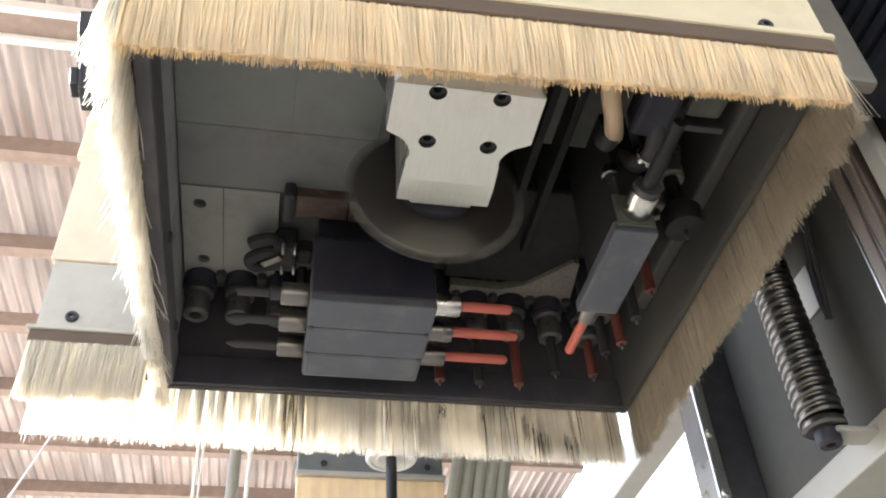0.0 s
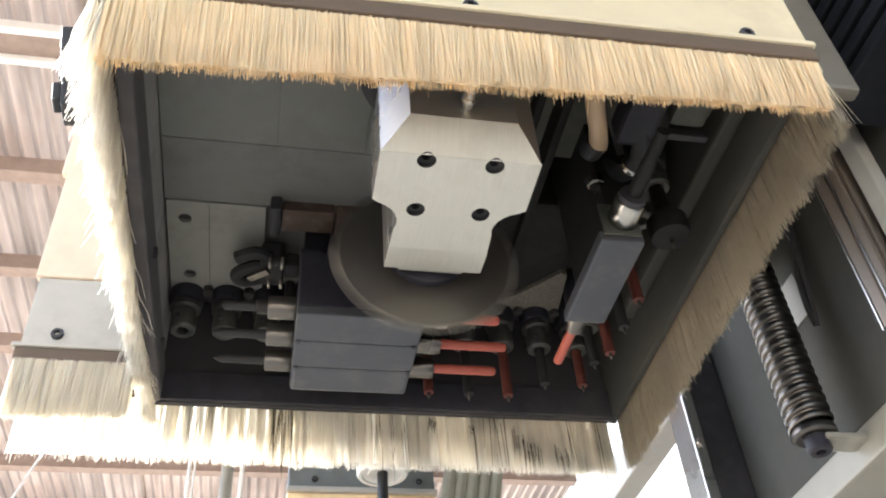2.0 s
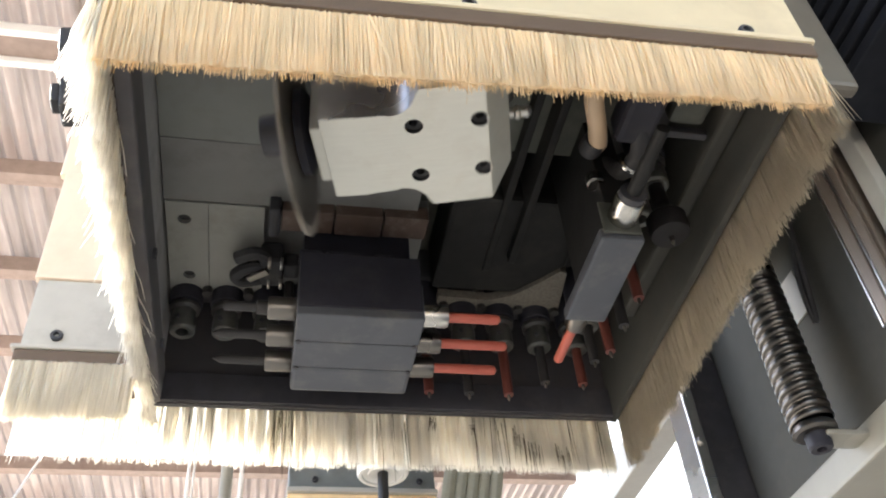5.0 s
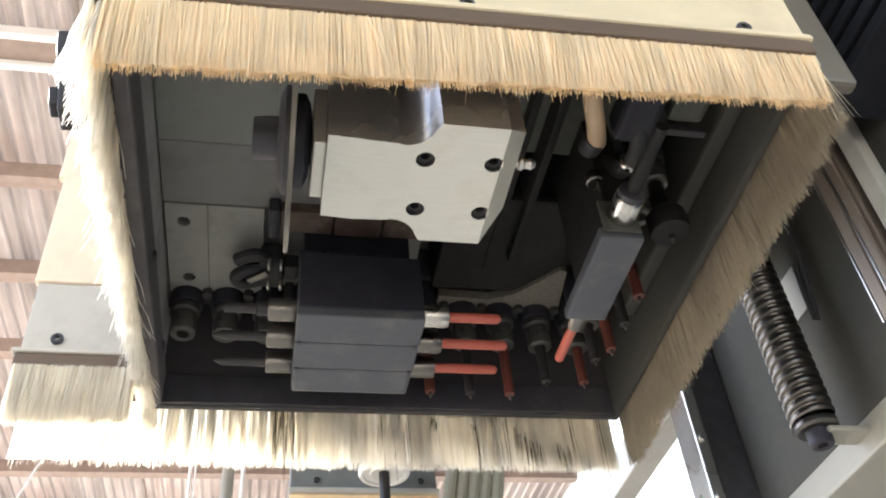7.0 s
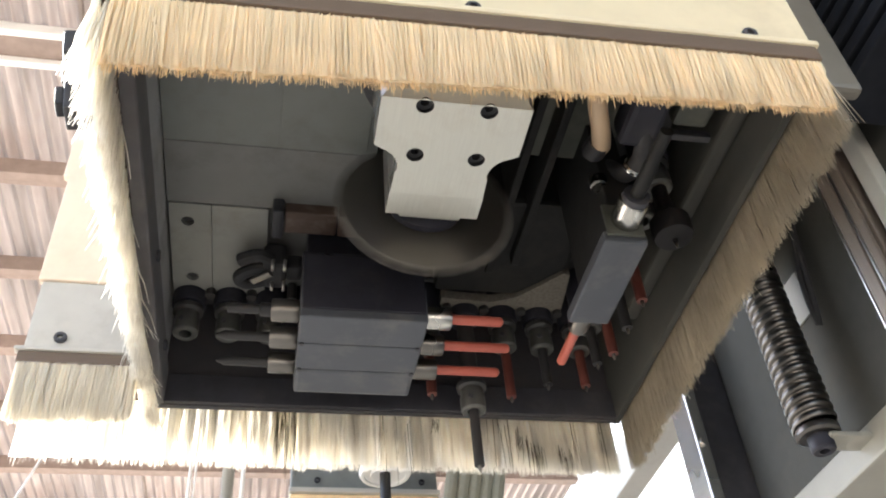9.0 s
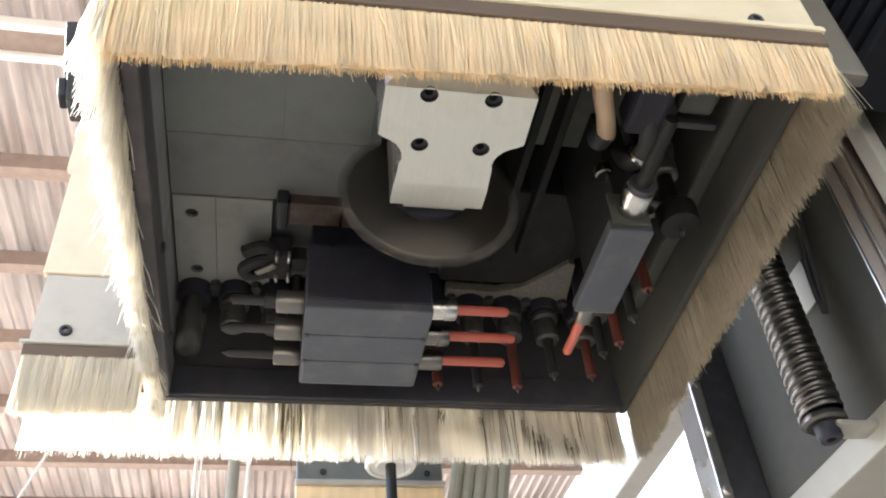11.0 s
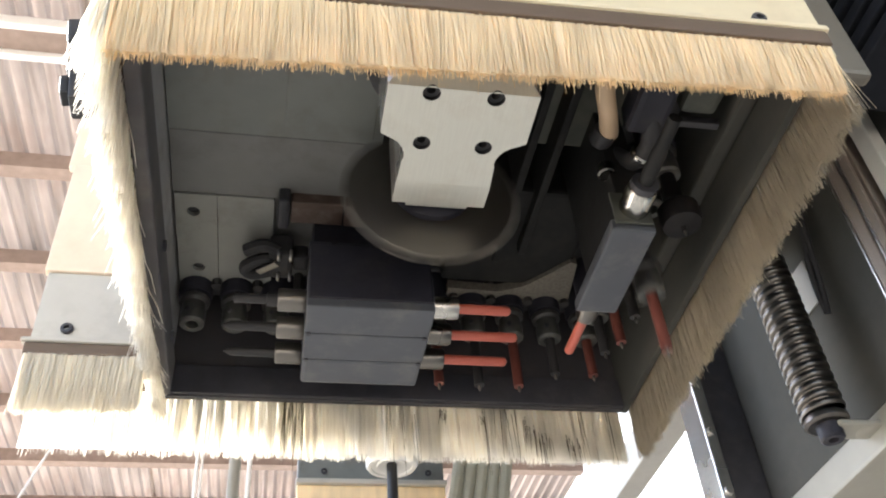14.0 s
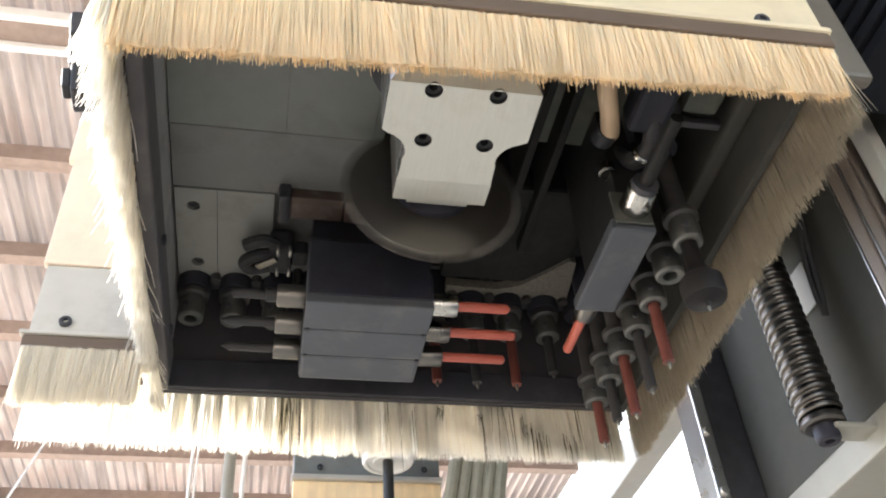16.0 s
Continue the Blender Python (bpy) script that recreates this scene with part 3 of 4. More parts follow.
    # brown bracket above the three-drill head
    for x0, x1, z in ((-0.250, -0.212, 0.092), (-0.211, -0.176, 0.0915), (-0.175, -0.142, 0.0925)):
        part("bracket", boxes(((x0, -0.112, z), (x1, -0.090, 0.106), 0.0015)), BROWN, head, "brown dusty bracket")
    part("bracket_end", boxes(((-0.259, -0.116, 0.088), (-0.2505, -0.086, 0.108), 0.003)), BLACK, head)
    # olive wall behind the side drill bay
    part("bay_wall", boxes(((0.022, -0.30, 0.060), (0.034, -0.05, 0.15), 0.003)), SIDEGREY, head)
    part("bay_plate", boxes(((-0.02, -0.300, 0.075), (0.02, -0.245, 0.10), 0.003)), GREENGREY, head)
    return head


build_head()


# ---- vertical drills ----
PITCH, TRAVEL = 0.032, 0.061


def build_drill_housing():
    rail = thing("drill_gearbox", "dark oily gearbox block holding the vertical drills", "gearbox")
    part("housing", boxes(((X0 + 0.004, -0.017, 0.118), (X1 - 0.004, Y1 - 0.001, 0.150), 0.002), ((-0.017, -0.215, 0.118), (0.020, -0.018, 0.150), 0.002)), DARKCAST, rail)
    places = [(-PITCH * k, 0.0) for k in range(11)] + [(0.0, -PITCH * k) for k in range(1, 7)]
    for x, y in places:
        part("sleeve", turned([(0.0128, 0.088), (0.0134, 0.090), (0.0134, 0.12)], pose(x, y, 0), 24), BLUEBLACK, rail, smooth=True)
    for k in range(10):
        part("clamp_screw", turned([(0.004, 0.094), (0.004, 0.12)], pose(-PITCH * (k + 0.5), -0.008, 0), 10), SPINDLE, rail, smooth=True)
    return rail


build_drill_housing()


def build_drill(x, y, bit):
    d = thing("drill_spindle", {"": "dark steel drill spindle with an empty collet nut", "red": "dark steel drill spindle with a red bit",
                                "black": "dark steel drill spindle with a black bit", "cup": "dark steel drill spindle with a brown hinge-boring bit"}[bit],
              "drill", "vertical drills", pose(x, y, TRAVEL))
    part("shaft", turned([(0.0068, 0.026), (0.0068, 0.09)], None, 18), SPINDLE, d, smooth=True)
    part("collar", turned([(0.0100, 0.0195), (0.0118, 0.021), (0.0118, 0.025), (0.0100, 0.0265)], None, 24), SPINDLE, d, smooth=True)
    part("nut", turned([(0.0050, 0.008), (0.0050, 0.0006), (0.0062, 0.0), (0.0085, 0.0), (0.0098, 0.0015), (0.0100, 0.013), (0.0092, 0.0145), (0.0092, 0.0195)], None, 24), NUT, d, smooth=True)
    part("grub_screw", turned([(0.0019, 0.0), (0.0019, 0.0012)], pose(-0.0035, -0.0094, 0.009, 90, 0, -20), 10), BLACK, d, smooth=True)
    if bit in ("red", "black"):
        length, r = 0.047 if x < -0.05 or y < -0.05 else 0.034, 0.0040
        tip = [(0.0003, -length - 0.0025), (0.0009, -length + 0.001), (r * 0.98, -length + 0.0012), (r, -length + 0.003), (r, 0.007)]
        part("spur", turned([(0.0003, -length - 0.0042), (0.0014, -length - 0.0015), (0.0014, -length + 0.0016)], None, 10), NICKEL, d, "small bright brad point", smooth=True)
        part("bit", turned(tip, None, 14), BITDARKRED if bit == "red" else BITBLACK, d, "red coated drill bit" if bit == "red" else "black drill bit", smooth=True)
    if bit == "cup":
        part("bit", turned([(0.0005, -0.052), (0.002, -0.046), (0.0125, -0.044), (0.0135, -0.040), (0.0135, -0.030), (0.010, -0.026), (0.006, -0.020), (0.005, 0.007)], None, 28), CUP, d, "dark brown hinge-boring bit", smooth=True)
        part("spur", turned([(0.0004, -0.0530), (0.0012, -0.0505), (0.0012, -0.0465)], None, 12), NICKEL, d, "bright centre spur", smooth=True)
    return d


ROW_BITS = ["", "", "", "", "", "", "red", "black", "red", "black", "red"]
ROW_DRILLS = [build_drill(-PITCH * (10 - i), 0.0, b) for i, b in enumerate(ROW_BITS)]
COLUMN_DRILLS = [build_drill(0.0, -PITCH * (j + 1), b) for j, b in enumerate(["black", "red", "black", "red", "", "cup"])]


# ---- horizontal drill heads ----
def build_three_head():
    h = thing("horizontal_drill_head", "blue-grey three-section horizontal drill head with six chucks", "drill head")
    x0, x1 = -0.236, -0.150
    ys = (-0.095, -0.064, -0.033)
    part("body", boxes(((x0 + 0.001, -0.1115, 0.0065), (x1 - 0.001, -0.0185, 0.054), 0.001)), BLUEBLACK, h, "black upper body")
    part("mount", boxes(((x0 + 0.004, -0.086, 0.054), (x1 - 0.003, -0.030, 0.112), 0.002)), BLUEBLACK, h)
    for x, w in ((-0.228, 0.008), (-0.205, 0.012), (-0.176, 0.007)):
        part("lug", boxes(((x - w, -0.108, 0.054), (x + w, -0.094, 0.060), 0.002)), BLUEBLACK, h)
    for k, y in enumerate(ys):
        part("section", boxes(((x0, y - 0.0152, 0.0), (x1, y + 0.0152, 0.031), 0.003 if k == 2 else 0.0012)), BLOCKGREY, h, "blue-grey anodised section")
    for k, y in enumerate(ys):
        for s in (-1, 1):
            long_one = s > 0 and k == 0
            xf = x0 if s < 0 else x1
            prof = [(0.0076, 0.0), (0.0080, 0.001), (0.0080, 0.0175), (0.0073, 0.019), (0.0045, 0.0192)]
            m = pose(xf, y, 0.0155) @ (ALONG_X if s > 0 else pose(0, 0, 0, 0, -90, 0))
            c = part("chuck", turned(prof, m, 28), CHROME if long_one else NICKEL, h, "bright chuck" if long_one else "satin steel chuck", smooth=True)
            if s > 0:
                length = (0.035, 0.047, 0.046)[k]
                part("bit", turned([(0.0037, 0.015), (0.0037, 0.019 + length), (0.0030, 0.021 + length), (0.0005, 0.0225 + length)], m, 14), BITRED, c, "red coated bit", smooth=True)
            elif k > 0:
                part("bit", turned([(0.0036, 0.015), (0.0034, 0.050), (0.0005, 0.056)], m, 12), BITBLACK, c, "black pointed bit", smooth=True)
            else:
                part("bit", turned([(0.0050, 0.015), (0.0050, 0.026), (0.0034, 0.027), (0.0034, 0.048)], m, 12), BITBLACK, c, "black bit", smooth=True)
    for x in (x0 + 0.003, x1 - 0.003):
        for y in (-0.0795, -0.0485):
            part("pin", turned([(0.0016, -0.0012), (0.0016, 0.003)], pose(x, y, 0), 10), BLACK, h, smooth=True)
    # column that carries it
    part("hanger", boxes(((-0.222, -0.095, 0.112), (-0.165, -0.035, 0.1195), 0.002)), DARKCAST, h)
    return h


build_three_head()


def build_single_head():
    h = thing("horizontal_drill_head", "slim blue-grey horizontal drill head with two chucks", "drill head")
    x0, x1 = -0.0540, -0.0250
    part("cover", boxes(((x0, -0.202, 0.0), (x1, -0.118, 0.009), 0.0018)), BLOCKGREY, h, "blue-grey anodised cover")
    part("body", boxes(((x0 + 0.008, -0.2018, 0.0092), (x1 - 0.002, -0.130, 0.150), 0.001)), OILCAST, h)
    part("face_plate", boxes(((x0 + 0.002, -0.2045, 0.004), (x1 - 0.002, -0.2025, 0.030), 0.0008)), GREENGREY, h, "dark olive end plate")
    cx = (x0 + x1) / 2
    near = part("chuck", turned([(0.0092, 0.0), (0.0098, 0.001), (0.0098, 0.0175), (0.0088, 0.019), (0.004, 0.0192)], pose(cx + 0.001, -0.2045, 0.016, 90, 0, 0), 28), CHROME, h, "bright chuck", smooth=True)
    part("bit", turned([(0.0048, 0.018), (0.0048, 0.050), (0.0040, 0.052), (0.0040, 0.075)], pose(cx + 0.001, -0.2045, 0.016, 90, 0, 0), 14), OILCAST, near, "dark steel bit", smooth=True)
    part("collar", turned([(0.0062, 0.0192), (0.0086, 0.0195), (0.0086, 0.0235), (0.0062, 0.0242)], pose(cx + 0.001, -0.2045, 0.016, 90, 0, 0), 24), BLACK, near, "black collar", smooth=True)
    m = pose(-0.0412, -0.118, 0.0085) @ ALONG_Y
    far = part("chuck", turned([(0.0070, 0.0), (0.0074, 0.001), (0.0074, 0.014), (0.0066, 0.0165), (0.004, 0.0168)], m, 24), NICKEL, h, smooth=True)
    part("bit", turned([(0.0036, 0.012), (0.0036, 0.057), (0.0028, 0.0585), (0.0005, 0.0595)], m, 14), BITRED, far, "orange-red coated bit", smooth=True)
    return h


build_single_head()


# ---- saw unit ----
def build_saw():
    s = thing("saw_unit", "machined aluminium angle head with a spinning grooving saw", "saw unit", m=pose(-0.159, -0.254, 0.0268))
    w, n, r = 0.0435, 0.0295, 0.016
    fillet = [(w - r * math.sin(a), 0.015 + r * (1 - math.cos(a))) for a in [math.pi / 2 * k / 6 for k in range(7)]]
    side = [(w, -0.0225), (w, 0.013)] + fillet[1:] + [(n - 0.001, 0.034), (n - 0.0003, 0.0505)]
    outline = side + [(-x, y) for x, y in side[::-1]]
    q = 0.0185
    holes = [(a * q, b * q, 0.0052) for a in (-1, 1) for b in (-1, 1)]
    body = part("housing", slab_with_holes(outline, holes, 0.0, 0.056, 0.03), ALU, s, "machined aluminium housing", smooth=True)
    body.data.materials.append(MILLED)
    body.data.materials.append(RUBBER)
    for f in body.data.polygons:
        c = f.center
        if abs(f.normal.z) < 0.3 and all(math.hypot(c.x - hx, c.y - hy) > 0.006 for hx, hy, hr in holes):
            f.material_index = 1
        elif 0.0005 < c.z < 0.04 and any(math.hypot(c.x - hx, c.y - hy) < 0.006 for hx, hy, hr in holes):
            f.material_index = 2   # hole walls blackened, the shade of the bores put into the material
    # black plug in each bore stands in for the shade inside
    for hx, hy, hr in holes:
        part("bolt", turned([(0.0022, 0.007), (0.0026, 0.0030), (0.0050, 0.0026), (0.0050, 0.028)], pose(hx, hy, 0), 18), RUBBER, s, "black plug darkening the hole", smooth=True)
    # bevelled back end
    bm = bmesh.new()
    a = [(-w, -0.0225, 0.0), (w, -0.0225, 0.0), (w * 0.67, -0.0360, 0.0160), (-w * 0.67, -0.0360, 0.0160)]
    b = [(-w, -0.0225, 0.056), (w, -0.0225, 0.056), (w * 0.67, -0.0360, 0.056), (-w * 0.67, -0.0360, 0.056)]
    va, vb = [bm.verts.new(p) for p in a], [bm.verts.new(p) for p in b]
    bm.faces.new(va)
    bm.faces.new(vb)
    for i in range(4):
        bm.faces.new((va[i], va[(i + 1) % 4], vb[(i + 1) % 4], vb[i]))
    back = part("back_bevel", bm, ALU, s)
    back.data.materials.append(MILLED)
    for f in back.data.polygons:
        if abs(f.normal.z) < 0.2:
            f.material_index = 1
    # nose that slopes up from the flat underside
    bm = bmesh.new()
    a = [bm.verts.new(p) for p in ((-n, 0.0505, 0.0), (n, 0.0505, 0.0), (n, 0.070, 0.0013), (-n, 0.070, 0.0013))]
    b = [bm.verts.new(p) for p in ((-n, 0.0505, 0.056), (n, 0.0505, 0.056), (n, 0.070, 0.056), (-n, 0.070, 0.056))]
    bm.faces.new(a)
    bm.faces.new(b)
    for k in range(4):
        bm.faces.new((a[k], a[(k + 1) % 4], b[(k + 1) % 4], b[k]))
    nose = part("nose", bm, ALU, s)
    nose.data.materials.append(MILLED)
    for f in nose.data.polygons:
        if abs(f.normal.x) > 0.9:
            f.material_index = 1
    part("nose_step", boxes(((-0.020, 0.070, 0.0055), (0.020, 0.077, 0.050), 0.001)), ALU, s)
    part("spindle", turned([(0.038, 0.056), (0.038, 0.20)], None, 36), DARKCAST, s, smooth=True)
    # grease nipple on the back
    part("nipple", turned([(0.0028, 0), (0.0028, 0.004), (0.0042, 0.005), (0.0042, 0.007), (0.003, 0.008), (0.003, 0.010), (0.0036, 0.012), (0.002, 0.0145)], pose(0.002, -0.0355, 0.026, 90, 0, 0), 14), CHROME, s, "bright grease nipple", smooth=True)
    part("flange", turned([(0.012, 0.0), (0.020, 0.001), (0.026, 0.004), (0.026, 0.0085)], pose(0, 0.0775, 0.028) @ ALONG_Y, 36), BLUEBLACK, s, smooth=True)
    # the blade turns on its axis
    bm = bmesh.new()
    teeth, R, k = 24, 0.0615, 0.0012
    outer = []
    for i in range(teeth):
        for f, rr in ((0.0, R), (0.16, R - 0.0006), (0.24, R - 0.007), (0.42, R - 0.0075), (0.78, R - 0.0035)):
            a = 2 * math.pi * (i + f) / teeth
            outer.append((rr * math.cos(a), rr * math.sin(a)))
    n_out = len(outer)
    inner = [(0.012 * math.cos(2 * math.pi * i / n_out), 0.012 * math.sin(2 * math.pi * i / n_out)) for i in range(n_out)]
    rings = [[bm.verts.new((x, y, z)) for x, y in ring] for ring, z in ((inner, -k), (outer, -k), (outer, k), (inner, k))]
    for a, b in zip(rings, rings[1:] + rings[:1]):
        for i in range(n_out):
            j = (i + 1) % n_out
            bm.faces.new((a[i], a[j], b[j], b[i]))
    blade = part("saw_blade", bm, BLADE, s, "steel grooving saw blade")
    part("clamp_flange", turned([(0.030, 0.0013), (0.030, 0.004), (0.024, 0.007), (0.0125, 0.0075), (0.0125, 0.0125), (0.0115, 0.0205), (0.005, 0.021)], None, 36), BLACK, blade, "black clamping flange and nut", smooth=True)
    return s, blade


SAW, BLADE_PART = build_saw()


# ---- hoses, fittings and cables inside the hood ----
def build_fittings():
    v = thing("air_valve", "black pneumatic valve with silver rings and a lever", "valve")
    part("valve_body", boxes(((-0.264, -0.066, 0.082), (-0.246, -0.036, 0.104), 0.004), ((-0.246, -0.058, 0.086), (-0.234, -0.042, 0.1), 0.003)), RUBBER, v)
    for x, y in ((-0.2565, -0.064), (-0.2475, -0.064), (-0.2475, -0.041), (-0.2565, -0.0405)):
        part("ring", turned([(0.0045, -0.0012), (0.005, 0.0), (0.0045, 0.0012)], pose(x, y, 0.0825, 0, 90, 0), 16), CHROME, v, smooth=True)
    bm = bmesh.new()
    tube(bm, [(-0.256, -0.054, 0.087), (-0.270, -0.056, 0.084), (-0.281, -0.048, 0.083), (-0.276, -0.039, 0.084), (-0.260, -0.040, 0.088)], 0.005, 10)
    part("hose_loop", bm, RUBBER, v, smooth=True)
    bm = bmesh.new()
    tube(bm, [(-0.258, -0.064, 0.088), (-0.268, -0.070, 0.086), (-0.281, -0.063, 0.086)], 0.0052, 10)
    part("elbow", bm, RUBBER, v, smooth=True)
    part("lever", boxes(((-0.271, -0.0495, 0.0765), (-0.253, -0.0435, 0.079), 0.001)), NICKEL, v, "grey metal lever").matrix_basis = Matrix.Translation((-0.2635, -0.0545, 0)) @ pose(0, 0, 0, 0, 0, -38) @ Matrix.Translation((0.261, 0.046, 0))

    bundle = thing("air_hose", "cream air hose with a dark coupling", "hose")
    bm = bmesh.new()
    tube(bm, [(-0.066, -0.276, 0.075), (-0.066, -0.262, 0.062), (-0.058, -0.242, 0.060), (-0.050, -0.222, 0.066)], 0.0062, 12)
    part("hose", bm, HOSE, bundle, smooth=True)
    part("coupling", turned([(0.0075, 0.0), (0.008, 0.001), (0.008, 0.014), (0.006, 0.016)], pose(-0.052, -0.226, 0.066) @ pose(0, 0, 0, -70, 0, 0), 18), RUBBER, bundle, smooth=True)

    b2 = thing("air_fitting", "black pneumatic fittings and hoses with metal rings", "fitting")
    part("block", boxes(((-0.046, -0.275, 0.052), (-0.022, -0.235, 0.075), 0.004)), BLUEBLACK, b2)
    bm = bmesh.new()
    tube(bm, [(-0.030, -0.245, 0.058), (-0.026, -0.225, 0.054), (-0.030, -0.205, 0.060), (-0.036, -0.196, 0.075)], 0.0065, 12)
    part("hose", bm, RUBBER, b2, smooth=True)
    part("ring", turned([(0.0068, 0), (0.0078, 0.0012), (0.0078, 0.003), (0.0068, 0.004)], pose(-0.0275, -0.218, 0.055) @ pose(0, 0, 0, -85, 0, 10), 18), CHROME, b2, "bright ring", smooth=True)
    part("plug", turned([(0.004, 0), (0.0062, 0.001), (0.0062, 0.008), (0.005, 0.009)], pose(-0.047, -0.199, 0.060) @ pose(0, 0, 0, 180, 0, 0), 14), NICKEL, b2, smooth=True)
    part("crossbar", boxes(((-0.018, -0.244, 0.058), (0.016, -0.239, 0.064), 0.001)), BLACK, b2)
    part("valve_box", boxes(((-0.012, -0.275, 0.062), (0.012, -0.247, 0.085), 0.004)), GREENGREY, b2)


build_fittings()


def build_plug():
    p = thing("cable_plug", "black cable connector beside the hood", "connector")
    m = pose(-0.360, -0.262, 0.002, 0, -9, 0)
    body = part("housing", boxes(((-0.005, -0.008, 0.0), (0.009, 0.008, 0.046), 0.0015)), RUBBER, p)
    part("cap", boxes(((-0.007, -0.0085, 0.0465), (0.009, 0.0085, 0.066), 0.002)), RUBBER, p)
    part("latch", boxes(((-0.0098, -0.005, 0.007), (-0.0053, 0.005, 0.021), 0.0012)), RUBBER, p)
    part("clip", boxes(((-0.0066, -0.0068, 0.0225), (-0.0053, 0.005, 0.046), 0.0004)), STEEL, p, "bright wire clip")
    bm = bmesh.new()
    tube(bm, [(0.004, 0.0, 0.064), (0.014, 0.002, 0.075), (0.034, 0.008, 0.10), (0.06, 0.03, 0.30)], 0.004, 10)
    part("cable", bm, RUBBER, p, smooth=True)
    part("bracket", boxes(((0.0092, -0.004, 0.028), (0.030, 0.004, 0.042), 0.001)), STEEL, p)
    p.matrix_basis = m


build_plug()


# ---- carriage beside the hood: plate, ball screw, rail, bellows ----
def build_carriage():
    c = thing("carriage", "charcoal machine carriage with a light grey lower flange", "machine carriage")
    part("side_plate", boxes(((0.252, -0.34, 0.008), (0.60, 0.245, 1.10), 0.003)), SIDEGREY, c, "charcoal side plate")
    part("flange", boxes(((0.249, -0.34, -0.023), (0.62, 0.33, 0.0075), 0.003)), LIGHTGREY, c, "light grey flange")
    part("edge_bar", boxes(((0.211, 0.200, -0.06), (0.2515, 0.24, 0.75), 0.002)), BLACK, c, "black upright bar")
    part("edge_strip", boxes(((0.197, 0.198, -0.06), (0.2105, 0.238, 0.75), 0.002)), STEEL, c, "bright edge strip")
    for z in (0.03, 0.098, 0.166):
        part("bolt", turned([(0.005, 0), (0.005, 0.003), (0.004, 0.004)], pose(0.204, 0.198, z, 90, 0, 0), 16), STEEL, c, smooth=True)
    part("guide_rail", boxes(((0.238, -0.111, 0.045), (0.2515, -0.0765, 0.75), 0.002)), RAILSTEEL, c, "brownish steel guide rail")
    for y0, y1 in ((-0.1075, -0.098), (-0.0925, -0.0795)):
        part("rail_lip", boxes(((0.2345, y0, 0.045), (0.2378, y1, 0.75), 0.001)), RAILSTEEL, c)
    for y in (-0.0952, -0.0762):
        part("rail_edge", boxes(((0.2355, y - 0.0013, 0.045), (0.2384, y + 0.0013, 0.75), 0.0006)), STEEL, c, "bright steel strip on the rail")
    part("rail_cover", boxes(((0.2385, -0.164, 0.25), (0.2515, -0.142, 0.75), 0.002)), LIGHTGREY, c)
    part("cover_bar", boxes(((0.2385, -0.1385, 0.060), (0.2515, -0.1205, 0.75), 0.002)), PALEGREY, c, "pale grey bar beside the guide rail")
    for y, z in ((-0.066, 0.069), (-0.06, 0.235)):
        part("bolt", turned([(0.006, 0), (0.006, 0.005), (0.005, 0.006)], pose(0.252, y, z, 0, -90, 0), 16), BLACK, c, smooth=True)
    fold = boxes(((0.19, -0.36, 0.0), (0.2515, -0.168, 0.012), 0.002), ((0.20, -0.355, 0.012), (0.2515, -0.173, 0.02)))
    first = part("bellows_fold", fold, BELLOWS, c, "black folded bellows")
    first.matrix_basis = pose(0, 0, 0.19)
    for k in range(1, 26):
        o = new("bellows_fold", first.data)
        o.parent = c
        o.matrix_basis = pose(0, 0, 0.19 + 0.0202 * k)
    part("window", boxes(((0.2495, 0.015, 0.135), (0.2515, 0.045, 0.185), 0.0005)), LIGHTGREY, c)
    bm = bmesh.new()
    tube(bm, [(0.244, -0.02, 0.25), (0.240, -0.012, 0.17), (0.243, 0.004, 0.11), (0.238, -0.004, 0.16), (0.244, -0.03, 0.26)], 0.003, 8)
    part("cable", bm, RUBBER, c, smooth=True)
    part("column", boxes(((0.06, -0.20, 0.18), (0.14, 0.03, 0.80), 0.006)), GREYGREEN, c)
    part("cover_strip", boxes(((0.062, -0.25, 0.121), (0.149, -0.238, 0.80), 0.004)), STRIPGREY, c, "warm grey cover strip")
    part("cross_beam", boxes(((-0.30, -0.25, 0.80), (0.2515, 0.02, 1.08), 0.006)), GREYGREEN, c)
    part("gantry_leg", boxes(((0.40, -0.10, FLOOR), (0.60, 0.24, -0.0235), 0.006)), LIGHTGREY, c, "grey gantry leg standing on the floor")
    part("back_plate", boxes(((0.055, 0.05, 0.22), (0.2515, 0.07, 0.80), 0.003)), SIDEGREY, c)

    s = thing("ball_screw", "oily steel ball screw hanging before the side plate", "ball screw")
    # thread: a round-bottomed helix
    bm = bmesh.new()
    seg, lead, R, z0, turns = 28, 0.0096, 0.0203, 0.004, 42
    prof = [(R - 0.0012, 0.0), (R - 0.0003, 0.10), (R, 0.22), (R, 0.38), (R - 0.0004, 0.52), (R - 0.0014, 0.64), (R - 0.0030, 0.72), (R - 0.0034, 0.80), (R - 0.0030, 0.90)]
    lines = []
    for i in range(turns * seg + 1):
        a = 2 * math.pi * i / seg
        lines.append([bm.verts.new((r * math.cos(a), r * math.sin(a), z0 + lead * (i / seg + f))) for r, f in prof])
    for i in range(turns * seg):
        for j in range(len(prof) - 1):
            bm.faces.new((lines[i][j], lines[i + 1][j], lines[i + 1][j + 1], lines[i][j + 1]))
        if i + seg < len(lines) - 1:
            bm.faces.new((lines[i][-1], lines[i + 1][-1], lines[i + 1 + seg][0], lines[i + seg][0]))
    part("thread", bm, SCREWSTEEL, s, "oily steel thread", smooth=True)
